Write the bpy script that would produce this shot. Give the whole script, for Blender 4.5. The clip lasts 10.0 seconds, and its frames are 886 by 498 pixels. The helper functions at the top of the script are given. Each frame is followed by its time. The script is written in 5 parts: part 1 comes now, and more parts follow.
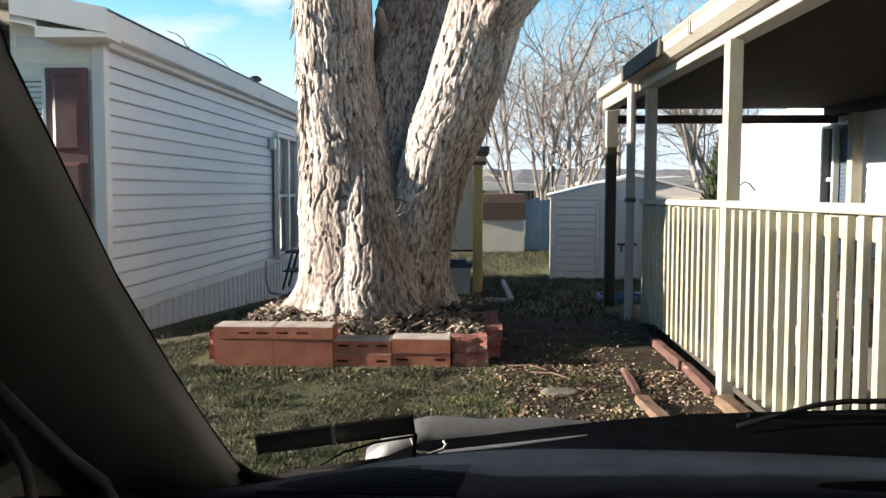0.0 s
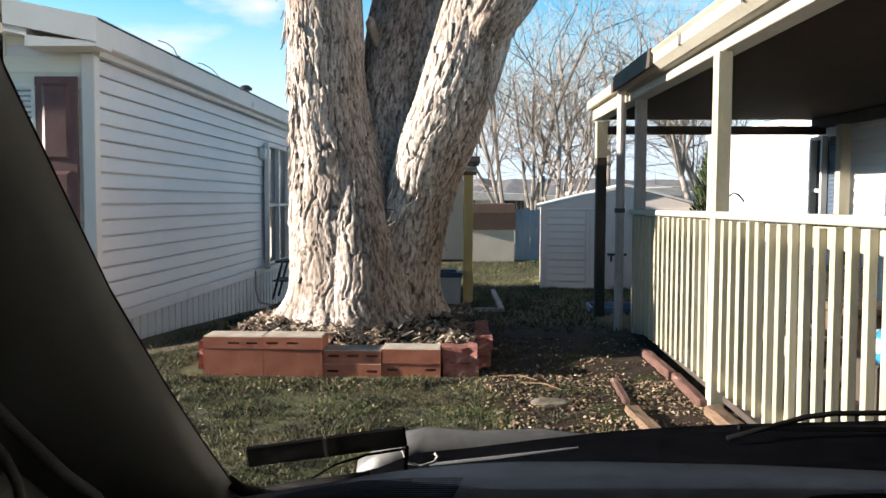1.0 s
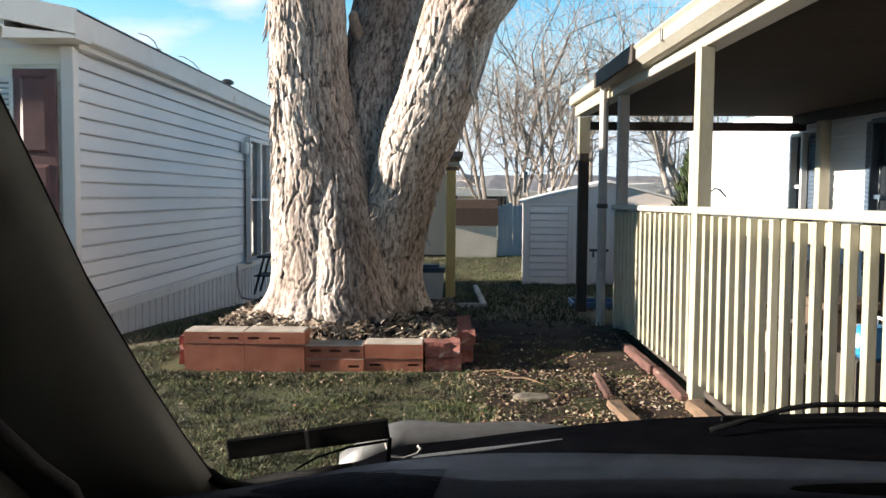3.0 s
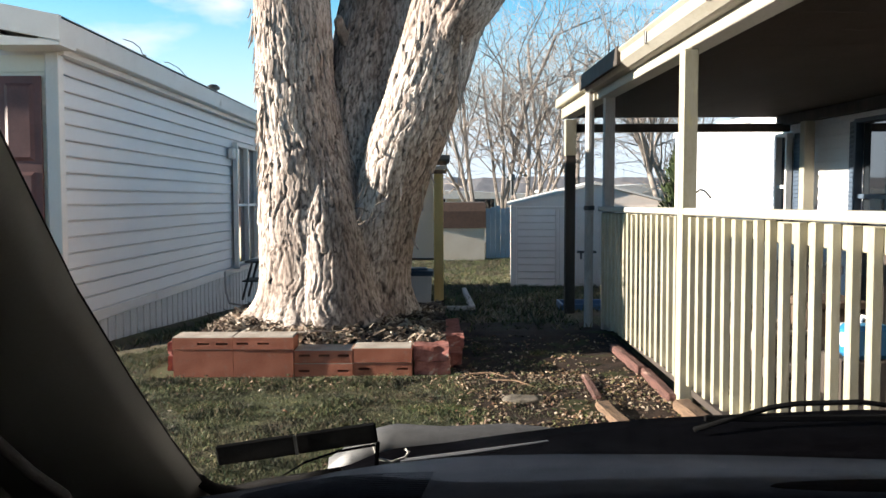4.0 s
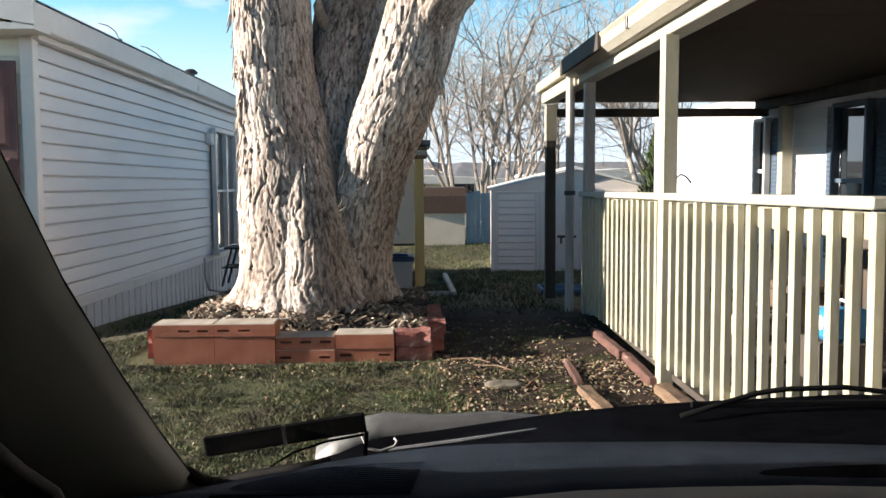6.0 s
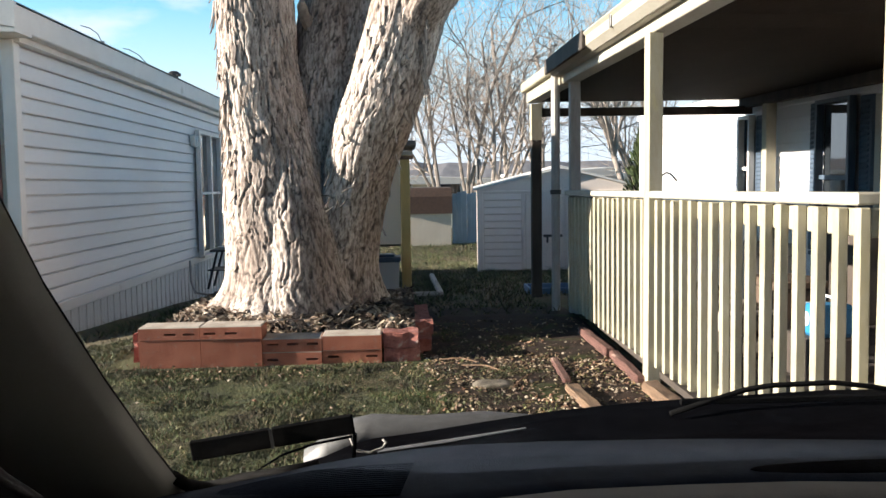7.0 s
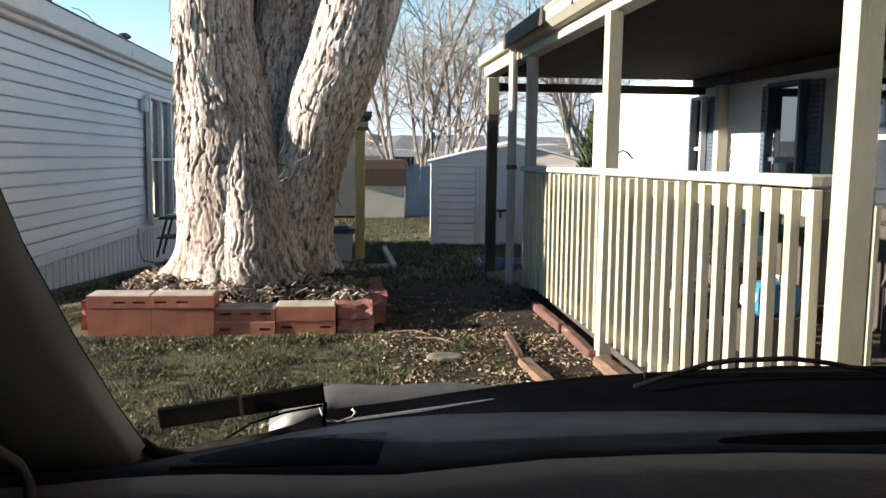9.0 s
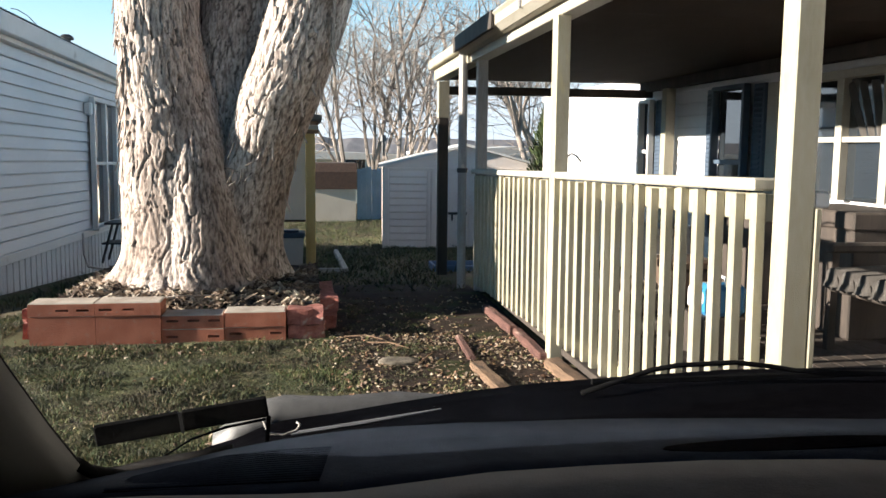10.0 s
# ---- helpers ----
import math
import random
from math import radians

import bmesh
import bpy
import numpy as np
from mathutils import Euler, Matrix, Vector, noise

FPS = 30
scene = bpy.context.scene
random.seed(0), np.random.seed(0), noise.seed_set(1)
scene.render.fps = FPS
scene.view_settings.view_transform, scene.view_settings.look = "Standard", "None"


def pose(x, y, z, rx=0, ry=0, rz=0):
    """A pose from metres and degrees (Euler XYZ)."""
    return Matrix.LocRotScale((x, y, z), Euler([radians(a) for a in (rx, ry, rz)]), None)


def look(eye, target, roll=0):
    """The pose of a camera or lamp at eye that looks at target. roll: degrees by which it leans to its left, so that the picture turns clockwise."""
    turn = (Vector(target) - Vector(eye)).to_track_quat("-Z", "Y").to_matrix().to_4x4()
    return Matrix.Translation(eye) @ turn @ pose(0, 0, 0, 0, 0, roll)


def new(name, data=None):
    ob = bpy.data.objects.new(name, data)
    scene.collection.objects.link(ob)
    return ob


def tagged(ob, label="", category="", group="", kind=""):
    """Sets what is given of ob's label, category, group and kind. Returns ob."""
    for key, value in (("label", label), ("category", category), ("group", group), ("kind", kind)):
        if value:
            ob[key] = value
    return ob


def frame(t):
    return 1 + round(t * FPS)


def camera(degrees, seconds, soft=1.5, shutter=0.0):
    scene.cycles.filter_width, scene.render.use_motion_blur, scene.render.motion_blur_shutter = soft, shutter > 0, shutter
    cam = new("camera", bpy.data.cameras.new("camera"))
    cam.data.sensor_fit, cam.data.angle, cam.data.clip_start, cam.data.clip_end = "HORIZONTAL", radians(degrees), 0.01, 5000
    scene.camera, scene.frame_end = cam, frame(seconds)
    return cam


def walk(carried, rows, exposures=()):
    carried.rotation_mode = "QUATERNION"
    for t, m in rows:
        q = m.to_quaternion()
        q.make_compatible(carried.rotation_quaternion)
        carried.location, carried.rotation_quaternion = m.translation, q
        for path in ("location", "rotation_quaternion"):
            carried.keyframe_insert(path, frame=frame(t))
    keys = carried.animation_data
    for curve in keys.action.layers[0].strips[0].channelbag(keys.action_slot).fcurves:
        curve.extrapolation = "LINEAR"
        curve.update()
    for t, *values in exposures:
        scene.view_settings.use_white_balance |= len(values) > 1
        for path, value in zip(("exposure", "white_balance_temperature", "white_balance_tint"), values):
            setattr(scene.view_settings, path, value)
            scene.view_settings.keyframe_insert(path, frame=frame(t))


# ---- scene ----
cam = camera(53.85, 10.0)
PATH = [
    (0.0, pose(0.0246, 0.0093, 1.2666, 85.338, -0.016, 2.524)),
    (0.5, pose(0.0241, 0.0039, 1.2731, 85.839, -0.183, 2.290)),
    (1.0, pose(0.0221, 0.0063, 1.2708, 85.963, -0.174, 1.884)),
    (1.5, pose(0.0236, 0.0106, 1.2699, 85.858, -0.583, 1.634)),
    (2.0, pose(0.0247, 0.0081, 1.2675, 85.771, -0.267, 1.142)),
    (2.5, pose(0.0248, 0.0090, 1.2661, 85.776, -0.358, 0.964)),
    (3.0, pose(0.0206, 0.0158, 1.2629, 85.694, -0.360, 0.745)),
    (3.2, pose(0.0157, 0.0272, 1.2653, 86.416, -0.444, 0.011)),
    (4.3, pose(0.0268, -0.0049, 1.2690, 85.500, 0.452, -0.204)),
    (4.5, pose(0.0176, -0.0026, 1.2737, 85.180, 0.393, -0.617)),
    (5.0, pose(0.0160, 0.0003, 1.2722, 84.338, 0.361, -0.490)),
    (5.5, pose(0.0139, 0.0049, 1.2726, 84.313, 0.168, -0.728)),
    (5.7, pose(0.0139, 0.0049, 1.2726, 84.613, 0.168, -0.948)),
    (6.8, pose(0.0132, 0.0152, 1.2699, 85.064, 0.848, -2.287)),
    (7.0, pose(0.0132, 0.0152, 1.2699, 84.914, 0.848, -2.327)),
    (7.5, pose(0.0037, 0.0175, 1.2683, 84.335, 0.667, -3.346)),
    (8.0, pose(-0.0031, 0.0137, 1.2695, 84.178, -0.248, -3.552)),
    (8.5, pose(-0.0072, 0.0175, 1.2664, 83.146, -0.481, -4.871)),
    (9.0, pose(-0.0168, 0.0167, 1.2673, 83.155, -0.684, -5.381)),
    (9.5, pose(-0.0212, 0.0239, 1.2665, 82.721, -1.142, -7.141)),
    (10.0, pose(-0.0056, 0.0293, 1.2742, 83.357, -0.572, -8.536)),
]
walk(cam, PATH, [(0.0, 1.85, 6200, 15), (10.0, 1.85, 6200, 15)])

# ---- world, sun, exposure ----
SUN_AZ, SUN_EL = radians(267), radians(13.5)
world = bpy.data.worlds.new("sky")
scene.world = world
world.use_nodes = True
wn, wl = world.node_tree.nodes, world.node_tree.links
sky = wn.new("ShaderNodeTexSky")
sky.sky_type, sky.sun_disc = "NISHITA", False
sky.sun_elevation, sky.sun_rotation = SUN_EL, SUN_AZ
sky.air_density, sky.dust_density, sky.ozone_density = 1.0, 0.1, 3.0
wc = wn.new("ShaderNodeTexCoord")
wmap = wn.new("ShaderNodeMapping")
wmap.inputs["Scale"].default_value, wmap.inputs["Location"].default_value = (1.6, 1.6, 4.2), (0.55, 0.2, 0.3)
wnoise = wn.new("ShaderNodeTexNoise")
wnoise.inputs["Scale"].default_value, wnoise.inputs["Detail"].default_value = 6.0, 8
bg = wn["Background"]
bg.inputs["Strength"].default_value = 0.031
wl.new(wc.outputs["Generated"], wmap.inputs["Vector"])
wl.new(wmap.outputs[0], wnoise.inputs["Vector"])


def cloud(below, az, el, wide, high, thick):
    """A ragged white cloud on the sky, centred at (az, el) degrees, over the colour below."""
    az, el = radians(az), radians(el)
    sub, rot, scl, ln = wn.new("ShaderNodeVectorMath"), wn.new("ShaderNodeMapping"), wn.new("ShaderNodeVectorMath"), wn.new("ShaderNodeVectorMath")
    sub.operation, scl.operation, ln.operation = "SUBTRACT", "MULTIPLY", "LENGTH"
    sub.inputs[1].default_value = (math.sin(az) * math.cos(el), math.cos(az) * math.cos(el), math.sin(el))
    rot.inputs["Rotation"].default_value = (0, radians(12), az)
    scl.inputs[1].default_value = (1 / radians(wide), 1 / radians(wide), 1 / radians(high))
    wl.new(wc.outputs["Generated"], sub.inputs[0])
    wl.new(sub.outputs[0], rot.inputs[0])
    wl.new(rot.outputs[0], scl.inputs[0])
    wl.new(scl.outputs[0], ln.inputs[0])
    add, ramp, mix = wn.new("ShaderNodeMath"), wn.new("ShaderNodeMapRange"), wn.new("ShaderNodeMixRGB")
    add.operation = "MULTIPLY_ADD"
    add.inputs[1].default_value = 4.2
    wl.new(wnoise.outputs[0], add.inputs[0])
    wl.new(ln.outputs["Value"], add.inputs[2])
    ramp.inputs["From Min"].default_value, ramp.inputs["From Max"].default_value = 2.2, 3.4
    ramp.inputs["To Min"].default_value, ramp.inputs["To Max"].default_value = thick, 0.0
    wl.new(add.outputs[0], ramp.inputs[0])
    wl.new(ramp.outputs[0], mix.inputs[0])
    wl.new(below, mix.inputs[1])
    mix.inputs[2].default_value = (10.0, 10.2, 10.6, 1)
    return mix.outputs[0]


clear = wn.new("ShaderNodeMixRGB")
clear.blend_type, clear.inputs[0].default_value, clear.inputs[2].default_value = "MULTIPLY", 1.0, (1.6, 2.5, 2.4, 1)
wl.new(sky.outputs[0], clear.inputs[1])
deep, high, wz = wn.new("ShaderNodeMixRGB"), wn.new("ShaderNodeMapRange"), wn.new("ShaderNodeSeparateXYZ")
deep.blend_type, deep.inputs[2].default_value = "MULTIPLY", (0.12, 0.13, 0.18, 1)
high.inputs["From Min"].default_value, high.inputs["From Max"].default_value = 0.24, 0.6
wl.new(wc.outputs["Generated"], wz.inputs[0])
wl.new(wz.outputs["Z"], high.inputs[0])
wl.new(high.outputs[0], deep.inputs[0])
wl.new(clear.outputs[0], deep.inputs[1])
heaven = deep.outputs[0]
for spot in ((-18, 9.2, 4.2, 1.2, 1.0), (-13.5, 11.2, 3.6, 1.5, 1.0), (14, 13, 3.5, 1.2, 0.8)):
    heaven = cloud(heaven, *spot)
wsep, whz, whaze = wn.new("ShaderNodeSeparateXYZ"), wn.new("ShaderNodeMapRange"), wn.new("ShaderNodeMixRGB")
whz.inputs["From Min"].default_value, whz.inputs["From Max"].default_value = 0.06, 0.2
whz.inputs["To Min"].default_value, whz.inputs["To Max"].default_value = 0.95, 0.0
whaze.inputs[2].default_value = (8.6, 9.6, 10.4, 1)
wl.new(wc.outputs["Generated"], wsep.inputs[0])
wl.new(wsep.outputs["Z"], whz.inputs[0])
wl.new(whz.outputs[0], whaze.inputs[0])
wl.new(heaven, whaze.inputs[1])
wl.new(whaze.outputs[0], bg.inputs[0])
sun = new("sun", bpy.data.lights.new("sun", "SUN"))
sun.data.energy, sun.data.angle, sun.data.color = 5.0, radians(0.6), (1.0, 0.88, 0.71)
SUN_TO = Vector((math.sin(SUN_AZ) * math.cos(SUN_EL), math.cos(SUN_AZ) * math.cos(SUN_EL), math.sin(SUN_EL)))
sun.matrix_world = look(SUN_TO * 60, (0, 0, 0))

# ---- materials ----
MATS = {}


def mat(name, a, b, scale=8.0, rough=0.7, bump=0.2, fine=60.0, metal=0.0, rnd=0.0, island=False, stretch=(1, 1, 1), spot=None, coat=0.0, spec=0.5):
    """A surface between the colours a and b at two scales, with fine relief. rnd: spread of value from piece to piece."""
    if name in MATS:
        return MATS[name]
    m = bpy.data.materials.new(name)
    m.use_nodes = True
    n, l = m.node_tree.nodes, m.node_tree.links
    p = n["Principled BSDF"]
    tc, mp = n.new("ShaderNodeTexCoord"), n.new("ShaderNodeMapping")
    mp.inputs["Scale"].default_value = stretch
    l.new(tc.outputs["Object"], mp.inputs["Vector"])
    n1, n2 = n.new("ShaderNodeTexNoise"), n.new("ShaderNodeTexNoise")
    n1.inputs["Scale"].default_value, n1.inputs["Detail"].default_value = scale, 6
    n2.inputs["Scale"].default_value, n2.inputs["Detail"].default_value = fine, 4
    l.new(mp.outputs[0], n1.inputs["Vector"])
    l.new(mp.outputs[0], n2.inputs["Vector"])
    avg = n.new("ShaderNodeMath")
    avg.operation = "MULTIPLY_ADD"
    avg.inputs[1].default_value, avg.inputs[2].default_value = 0.35, 0.0
    l.new(n2.outputs[0], avg.inputs[0])
    sm = n.new("ShaderNodeMath")
    sm.operation = "MULTIPLY_ADD"
    sm.inputs[1].default_value = 0.65
    l.new(n1.outputs[0], sm.inputs[0])
    l.new(avg.outputs[0], sm.inputs[2])
    ramp = n.new("ShaderNodeValToRGB")
    ramp.color_ramp.elements[0].position, ramp.color_ramp.elements[1].position = 0.36, 0.64
    ramp.color_ramp.elements[0].color, ramp.color_ramp.elements[1].color = (*a, 1), (*b, 1)
    l.new(sm.outputs[0], ramp.inputs[0])
    col = ramp.outputs[0]
    if spot:
        n3 = n.new("ShaderNodeTexNoise")
        n3.inputs["Scale"].default_value, n3.inputs["Detail"].default_value = spot[1], 8
        l.new(mp.outputs[0], n3.inputs["Vector"])
        r3 = n.new("ShaderNodeValToRGB")
        r3.color_ramp.elements[0].position, r3.color_ramp.elements[1].position = spot[2], spot[2] + 0.1
        l.new(n3.outputs[0], r3.inputs[0])
        mx = n.new("ShaderNodeMixRGB")
        mx.inputs[2].default_value = (*spot[0], 1)
        l.new(r3.outputs[0], mx.inputs[0])
        l.new(col, mx.inputs[1])
        col = mx.outputs[0]
    if rnd:
        src = n.new("ShaderNodeNewGeometry").outputs["Random Per Island"] if island else n.new("ShaderNodeObjectInfo").outputs["Random"]
        mr = n.new("ShaderNodeMapRange")
        mr.inputs["To Min"].default_value, mr.inputs["To Max"].default_value = 1 - rnd, 1 + rnd
        l.new(src, mr.inputs[0])
        hs = n.new("ShaderNodeHueSaturation")
        l.new(mr.outputs[0], hs.inputs["Value"])
        l.new(col, hs.inputs["Color"])
        col = hs.outputs[0]
    l.new(col, p.inputs["Base Color"])
    p.inputs["Roughness"].default_value, p.inputs["Metallic"].default_value = rough, metal
    p.inputs["Coat Weight"].default_value, p.inputs["Specular IOR Level"].default_value = coat, spec
    if bump:
        bp = n.new("ShaderNodeBump")
        bp.inputs["Strength"].default_value, bp.inputs["Distance"].default_value = bump, 0.01
        l.new(sm.outputs[0], bp.inputs["Height"])
        l.new(bp.outputs[0], p.inputs["Normal"])
    MATS[name] = m
    return m


def leafy(name, stops, rough=0.75):
    """Many small pieces in one mesh, each with a colour of its own out of the stops."""
    m = bpy.data.materials.new(name)
    m.use_nodes = True
    n, l = m.node_tree.nodes, m.node_tree.links
    g, r = n.new("ShaderNodeNewGeometry"), n.new("ShaderNodeValToRGB")
    e = r.color_ramp.elements
    while len(e) < len(stops):
        e.new(0.5)
    for i, c in enumerate(stops):
        e[i].position, e[i].color = i / (len(stops) - 1), (*c, 1)
    l.new(g.outputs["Random Per Island"], r.inputs[0])
    tc, nz, mr, hs = n.new("ShaderNodeTexCoord"), n.new("ShaderNodeTexNoise"), n.new("ShaderNodeMapRange"), n.new("ShaderNodeHueSaturation")
    nz.inputs["Scale"].default_value, nz.inputs["Detail"].default_value = 3.2, 7
    mr.inputs["From Min"].default_value, mr.inputs["From Max"].default_value = 0.32, 0.68
    mr.inputs["To Min"].default_value, mr.inputs["To Max"].default_value = 0.25, 1.8
    l.new(tc.outputs["Object"], nz.inputs["Vector"])
    l.new(nz.outputs[0], mr.inputs[0])
    l.new(mr.outputs[0], hs.inputs["Value"])
    l.new(r.outputs[0], hs.inputs["Color"])
    l.new(hs.outputs[0], n["Principled BSDF"].inputs["Base Color"])
    n["Principled BSDF"].inputs["Roughness"].default_value = rough
    return m


def bark_mat():
    m = bpy.data.materials.new("bark")
    m.use_nodes = True
    n, l = m.node_tree.nodes, m.node_tree.links
    p = n["Principled BSDF"]
    at = n.new("ShaderNodeAttribute")
    at.attribute_name = "plate"
    tc, mp = n.new("ShaderNodeTexCoord"), n.new("ShaderNodeMapping")
    mp.inputs["Scale"].default_value = (1, 1, 0.28)
    l.new(tc.outputs["Object"], mp.inputs["Vector"])
    n1, n2 = n.new("ShaderNodeTexNoise"), n.new("ShaderNodeTexNoise")
    n1.inputs["Scale"].default_value, n1.inputs["Detail"].default_value = 46, 8
    n2.inputs["Scale"].default_value, n2.inputs["Detail"].default_value = 3.2, 7
    l.new(mp.outputs[0], n1.inputs["Vector"])
    l.new(mp.outputs[0], n2.inputs["Vector"])
    r1, r2 = n.new("ShaderNodeValToRGB"), n.new("ShaderNodeValToRGB")
    for r, (q0, c0), (q1, c1) in ((r1, (0.36, (0.24, 0.2, 0.178)), (0.58, (0.6, 0.545, 0.505))), (r2, (0.36, (0.56, 0.49, 0.445)), (0.62, (1.0, 0.97, 0.94)))):
        r.color_ramp.elements[0].position, r.color_ramp.elements[1].position = q0, q1
        r.color_ramp.elements[0].color, r.color_ramp.elements[1].color = (*c0, 1), (*c1, 1)
    l.new(n1.outputs[0], r1.inputs[0])
    l.new(n2.outputs[0], r2.inputs[0])
    mx = n.new("ShaderNodeMixRGB")
    mx.blend_type, mx.inputs[0].default_value = "MULTIPLY", 1
    l.new(r1.outputs[0], mx.inputs[1])
    l.new(r2.outputs[0], mx.inputs[2])
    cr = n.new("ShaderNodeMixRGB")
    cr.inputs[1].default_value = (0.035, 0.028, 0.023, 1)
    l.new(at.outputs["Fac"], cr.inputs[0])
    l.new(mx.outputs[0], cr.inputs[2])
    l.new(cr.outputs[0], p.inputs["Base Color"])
    p.inputs["Roughness"].default_value = 0.9
    bp = n.new("ShaderNodeBump")
    bp.inputs["Strength"].default_value, bp.inputs["Distance"].default_value = 0.6, 0.011
    l.new(n1.outputs[0], bp.inputs["Height"])
    l.new(bp.outputs[0], p.inputs["Normal"])
    return m


def glass_mat(name, tint, rough=0.02, ior=1.45):
    m = bpy.data.materials.new(name)
    m.use_nodes = True
    p = m.node_tree.nodes["Principled BSDF"]
    p.inputs["Base Color"].default_value = (*tint, 1)
    p.inputs["Roughness"].default_value = rough
    p.inputs["Transmission Weight"].default_value, p.inputs["IOR"].default_value = 1.0, ior
    return m


BARK = bark_mat()
SIDING = mat("white vinyl siding", (0.61, 0.605, 0.615), (0.7, 0.695, 0.7), 2.0, 0.45, 0.05, 90, rnd=0.03, stretch=(1, 0.3, 1))
# gable copy of the white siding, lighter and warmer for the sun on it
LIT_SIDING = mat("sunlit white vinyl siding", (0.7, 0.67, 0.57), (0.8, 0.77, 0.67), 2.0, 0.5, 0.05, 90, rnd=0.03)
TRIM = mat("white painted trim", (0.62, 0.61, 0.59), (0.71, 0.7, 0.68), 3, 0.5, 0.08, 70, spot=((0.4, 0.38, 0.34), 5, 0.66))
SKIRT = mat("weathered skirting", (0.5, 0.5, 0.5), (0.68, 0.68, 0.67), 4, 0.7, 0.15, 60, stretch=(1, 1, 0.15), spot=((0.2, 0.19, 0.17), 6, 0.6))
MAROON = mat("maroon shutter paint", (0.105, 0.045, 0.042), (0.15, 0.065, 0.06), 5, 0.5, 0.08, 80)
ROOFM = mat("grey roof shingle", (0.1, 0.1, 0.1), (0.17, 0.165, 0.16), 12, 0.9, 0.4, 120)
CREAM = mat("old cream paint", (0.295, 0.268, 0.182), (0.365, 0.343, 0.272), 6, 0.6, 0.2, 70, rnd=0.06, stretch=(1, 1, 0.3), spot=((0.42, 0.37, 0.2), 9, 0.66))
WORN = mat("worn white paint", (0.325, 0.3, 0.24), (0.41, 0.392, 0.337), 5, 0.6, 0.2, 60, stretch=(1, 0.3, 1), spot=((0.33, 0.29, 0.2), 7, 0.68))
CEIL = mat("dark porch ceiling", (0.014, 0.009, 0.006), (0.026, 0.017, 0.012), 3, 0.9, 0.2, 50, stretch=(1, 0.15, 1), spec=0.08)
# dark wood; also paints shade on the gutter's end and the far post
DARKWOOD = mat("dark wood and painted shade", (0.03, 0.024, 0.02), (0.065, 0.05, 0.04), 8, 0.75, 0.2, 60, stretch=(1, 1, 0.2))
# weathered grey; on the porch post and downpipe it paints shaded cream
GREYPOST = mat("weathered grey and shaded cream", (0.3, 0.28, 0.26), (0.46, 0.44, 0.42), 6, 0.7, 0.2, 60, stretch=(1, 1, 0.2))
REDBLOCK = mat("red concrete block", (0.29, 0.09, 0.05), (0.42, 0.155, 0.095), 7, 0.9, 0.5, 110, rnd=0.1, spot=((0.34, 0.17, 0.12), 24, 0.6))
SPLITRED = mat("split red block", (0.2, 0.06, 0.045), (0.36, 0.15, 0.125), 16, 0.95, 0.9, 60, rnd=0.1, spot=((0.42, 0.3, 0.27), 14, 0.62))
CAPM = mat("weathered block top", (0.34, 0.29, 0.24), (0.48, 0.43, 0.37), 9, 0.95, 0.4, 120)
HOLE = mat("dark slot", (0.012, 0.009, 0.008), (0.02, 0.015, 0.012), 9, 1.0, 0)
TIMBER = mat("red landscape timber", (0.055, 0.024, 0.02), (0.13, 0.062, 0.048), 9, 0.92, 0.9, 70, rnd=0.15, stretch=(3, 0.4, 3), spot=((0.24, 0.16, 0.13), 7, 0.62))
PINE = mat("bare pine board", (0.09, 0.055, 0.034), (0.22, 0.14, 0.085), 9, 0.9, 0.7, 60, rnd=0.12, stretch=(3, 0.4, 3), spot=((0.06, 0.04, 0.028), 7, 0.6))
YELLOW = mat("yellow pine post", (0.5, 0.37, 0.13), (0.64, 0.5, 0.22), 6, 0.6, 0.2, 60, stretch=(2, 2, 0.3))
SOIL = mat("dark soil", (0.016, 0.011, 0.008), (0.045, 0.029, 0.021), 7, 0.95, 0.9, 45, spot=((0.035, 0.042, 0.014), 3, 0.55), spec=0.2)
GLASSM = glass_mat("window glass", (0.8, 0.88, 0.92))
DARKROOM = mat("dim room", (0.02, 0.022, 0.026), (0.05, 0.055, 0.06), 2, 0.9, 0)
PANE = mat("glossy dark pane", (0.015, 0.02, 0.025), (0.03, 0.035, 0.04), 1, 0.03, 0, coat=1.0, spec=1.0)
BLUESHUT = mat("slate blue shutter", (0.05, 0.075, 0.11), (0.08, 0.11, 0.15), 6, 0.5, 0.1, 60)
BLACKPL = mat("black plastic", (0.012, 0.012, 0.013), (0.022, 0.022, 0.024), 20, 0.45, 0.1, 200)
METAL = mat("dark metal", (0.05, 0.05, 0.05), (0.1, 0.1, 0.1), 14, 0.45, 0.1, 90, metal=0.6)
TWIG = mat("bare branch bark", (0.18, 0.15, 0.13), (0.32, 0.28, 0.245), 5, 0.85, 0.2, 40)

# ---- building blocks ----


def bm_box(bm, x0, y0, z0, x1, y1, z1, bevel=0.0):
    x0, x1 = min(x0, x1), max(x0, x1)
    y0, y1 = min(y0, y1), max(y0, y1)
    z0, z1 = min(z0, z1), max(z0, z1)
    v = [bm.verts.new(c) for c in ((x0, y0, z0), (x1, y0, z0), (x1, y1, z0), (x0, y1, z0), (x0, y0, z1), (x1, y0, z1), (x1, y1, z1), (x0, y1, z1))]
    f = [bm.faces.new([v[i] for i in q]) for q in ((3, 2, 1, 0), (4, 5, 6, 7), (0, 1, 5, 4), (1, 2, 6, 5), (2, 3, 7, 6), (3, 0, 4, 7))]
    if bevel:
        edges = list({e for face in f for e in face.edges})
        bmesh.ops.bevel(bm, geom=edges, offset=bevel, segments=1, affect="EDGES")
    return bm


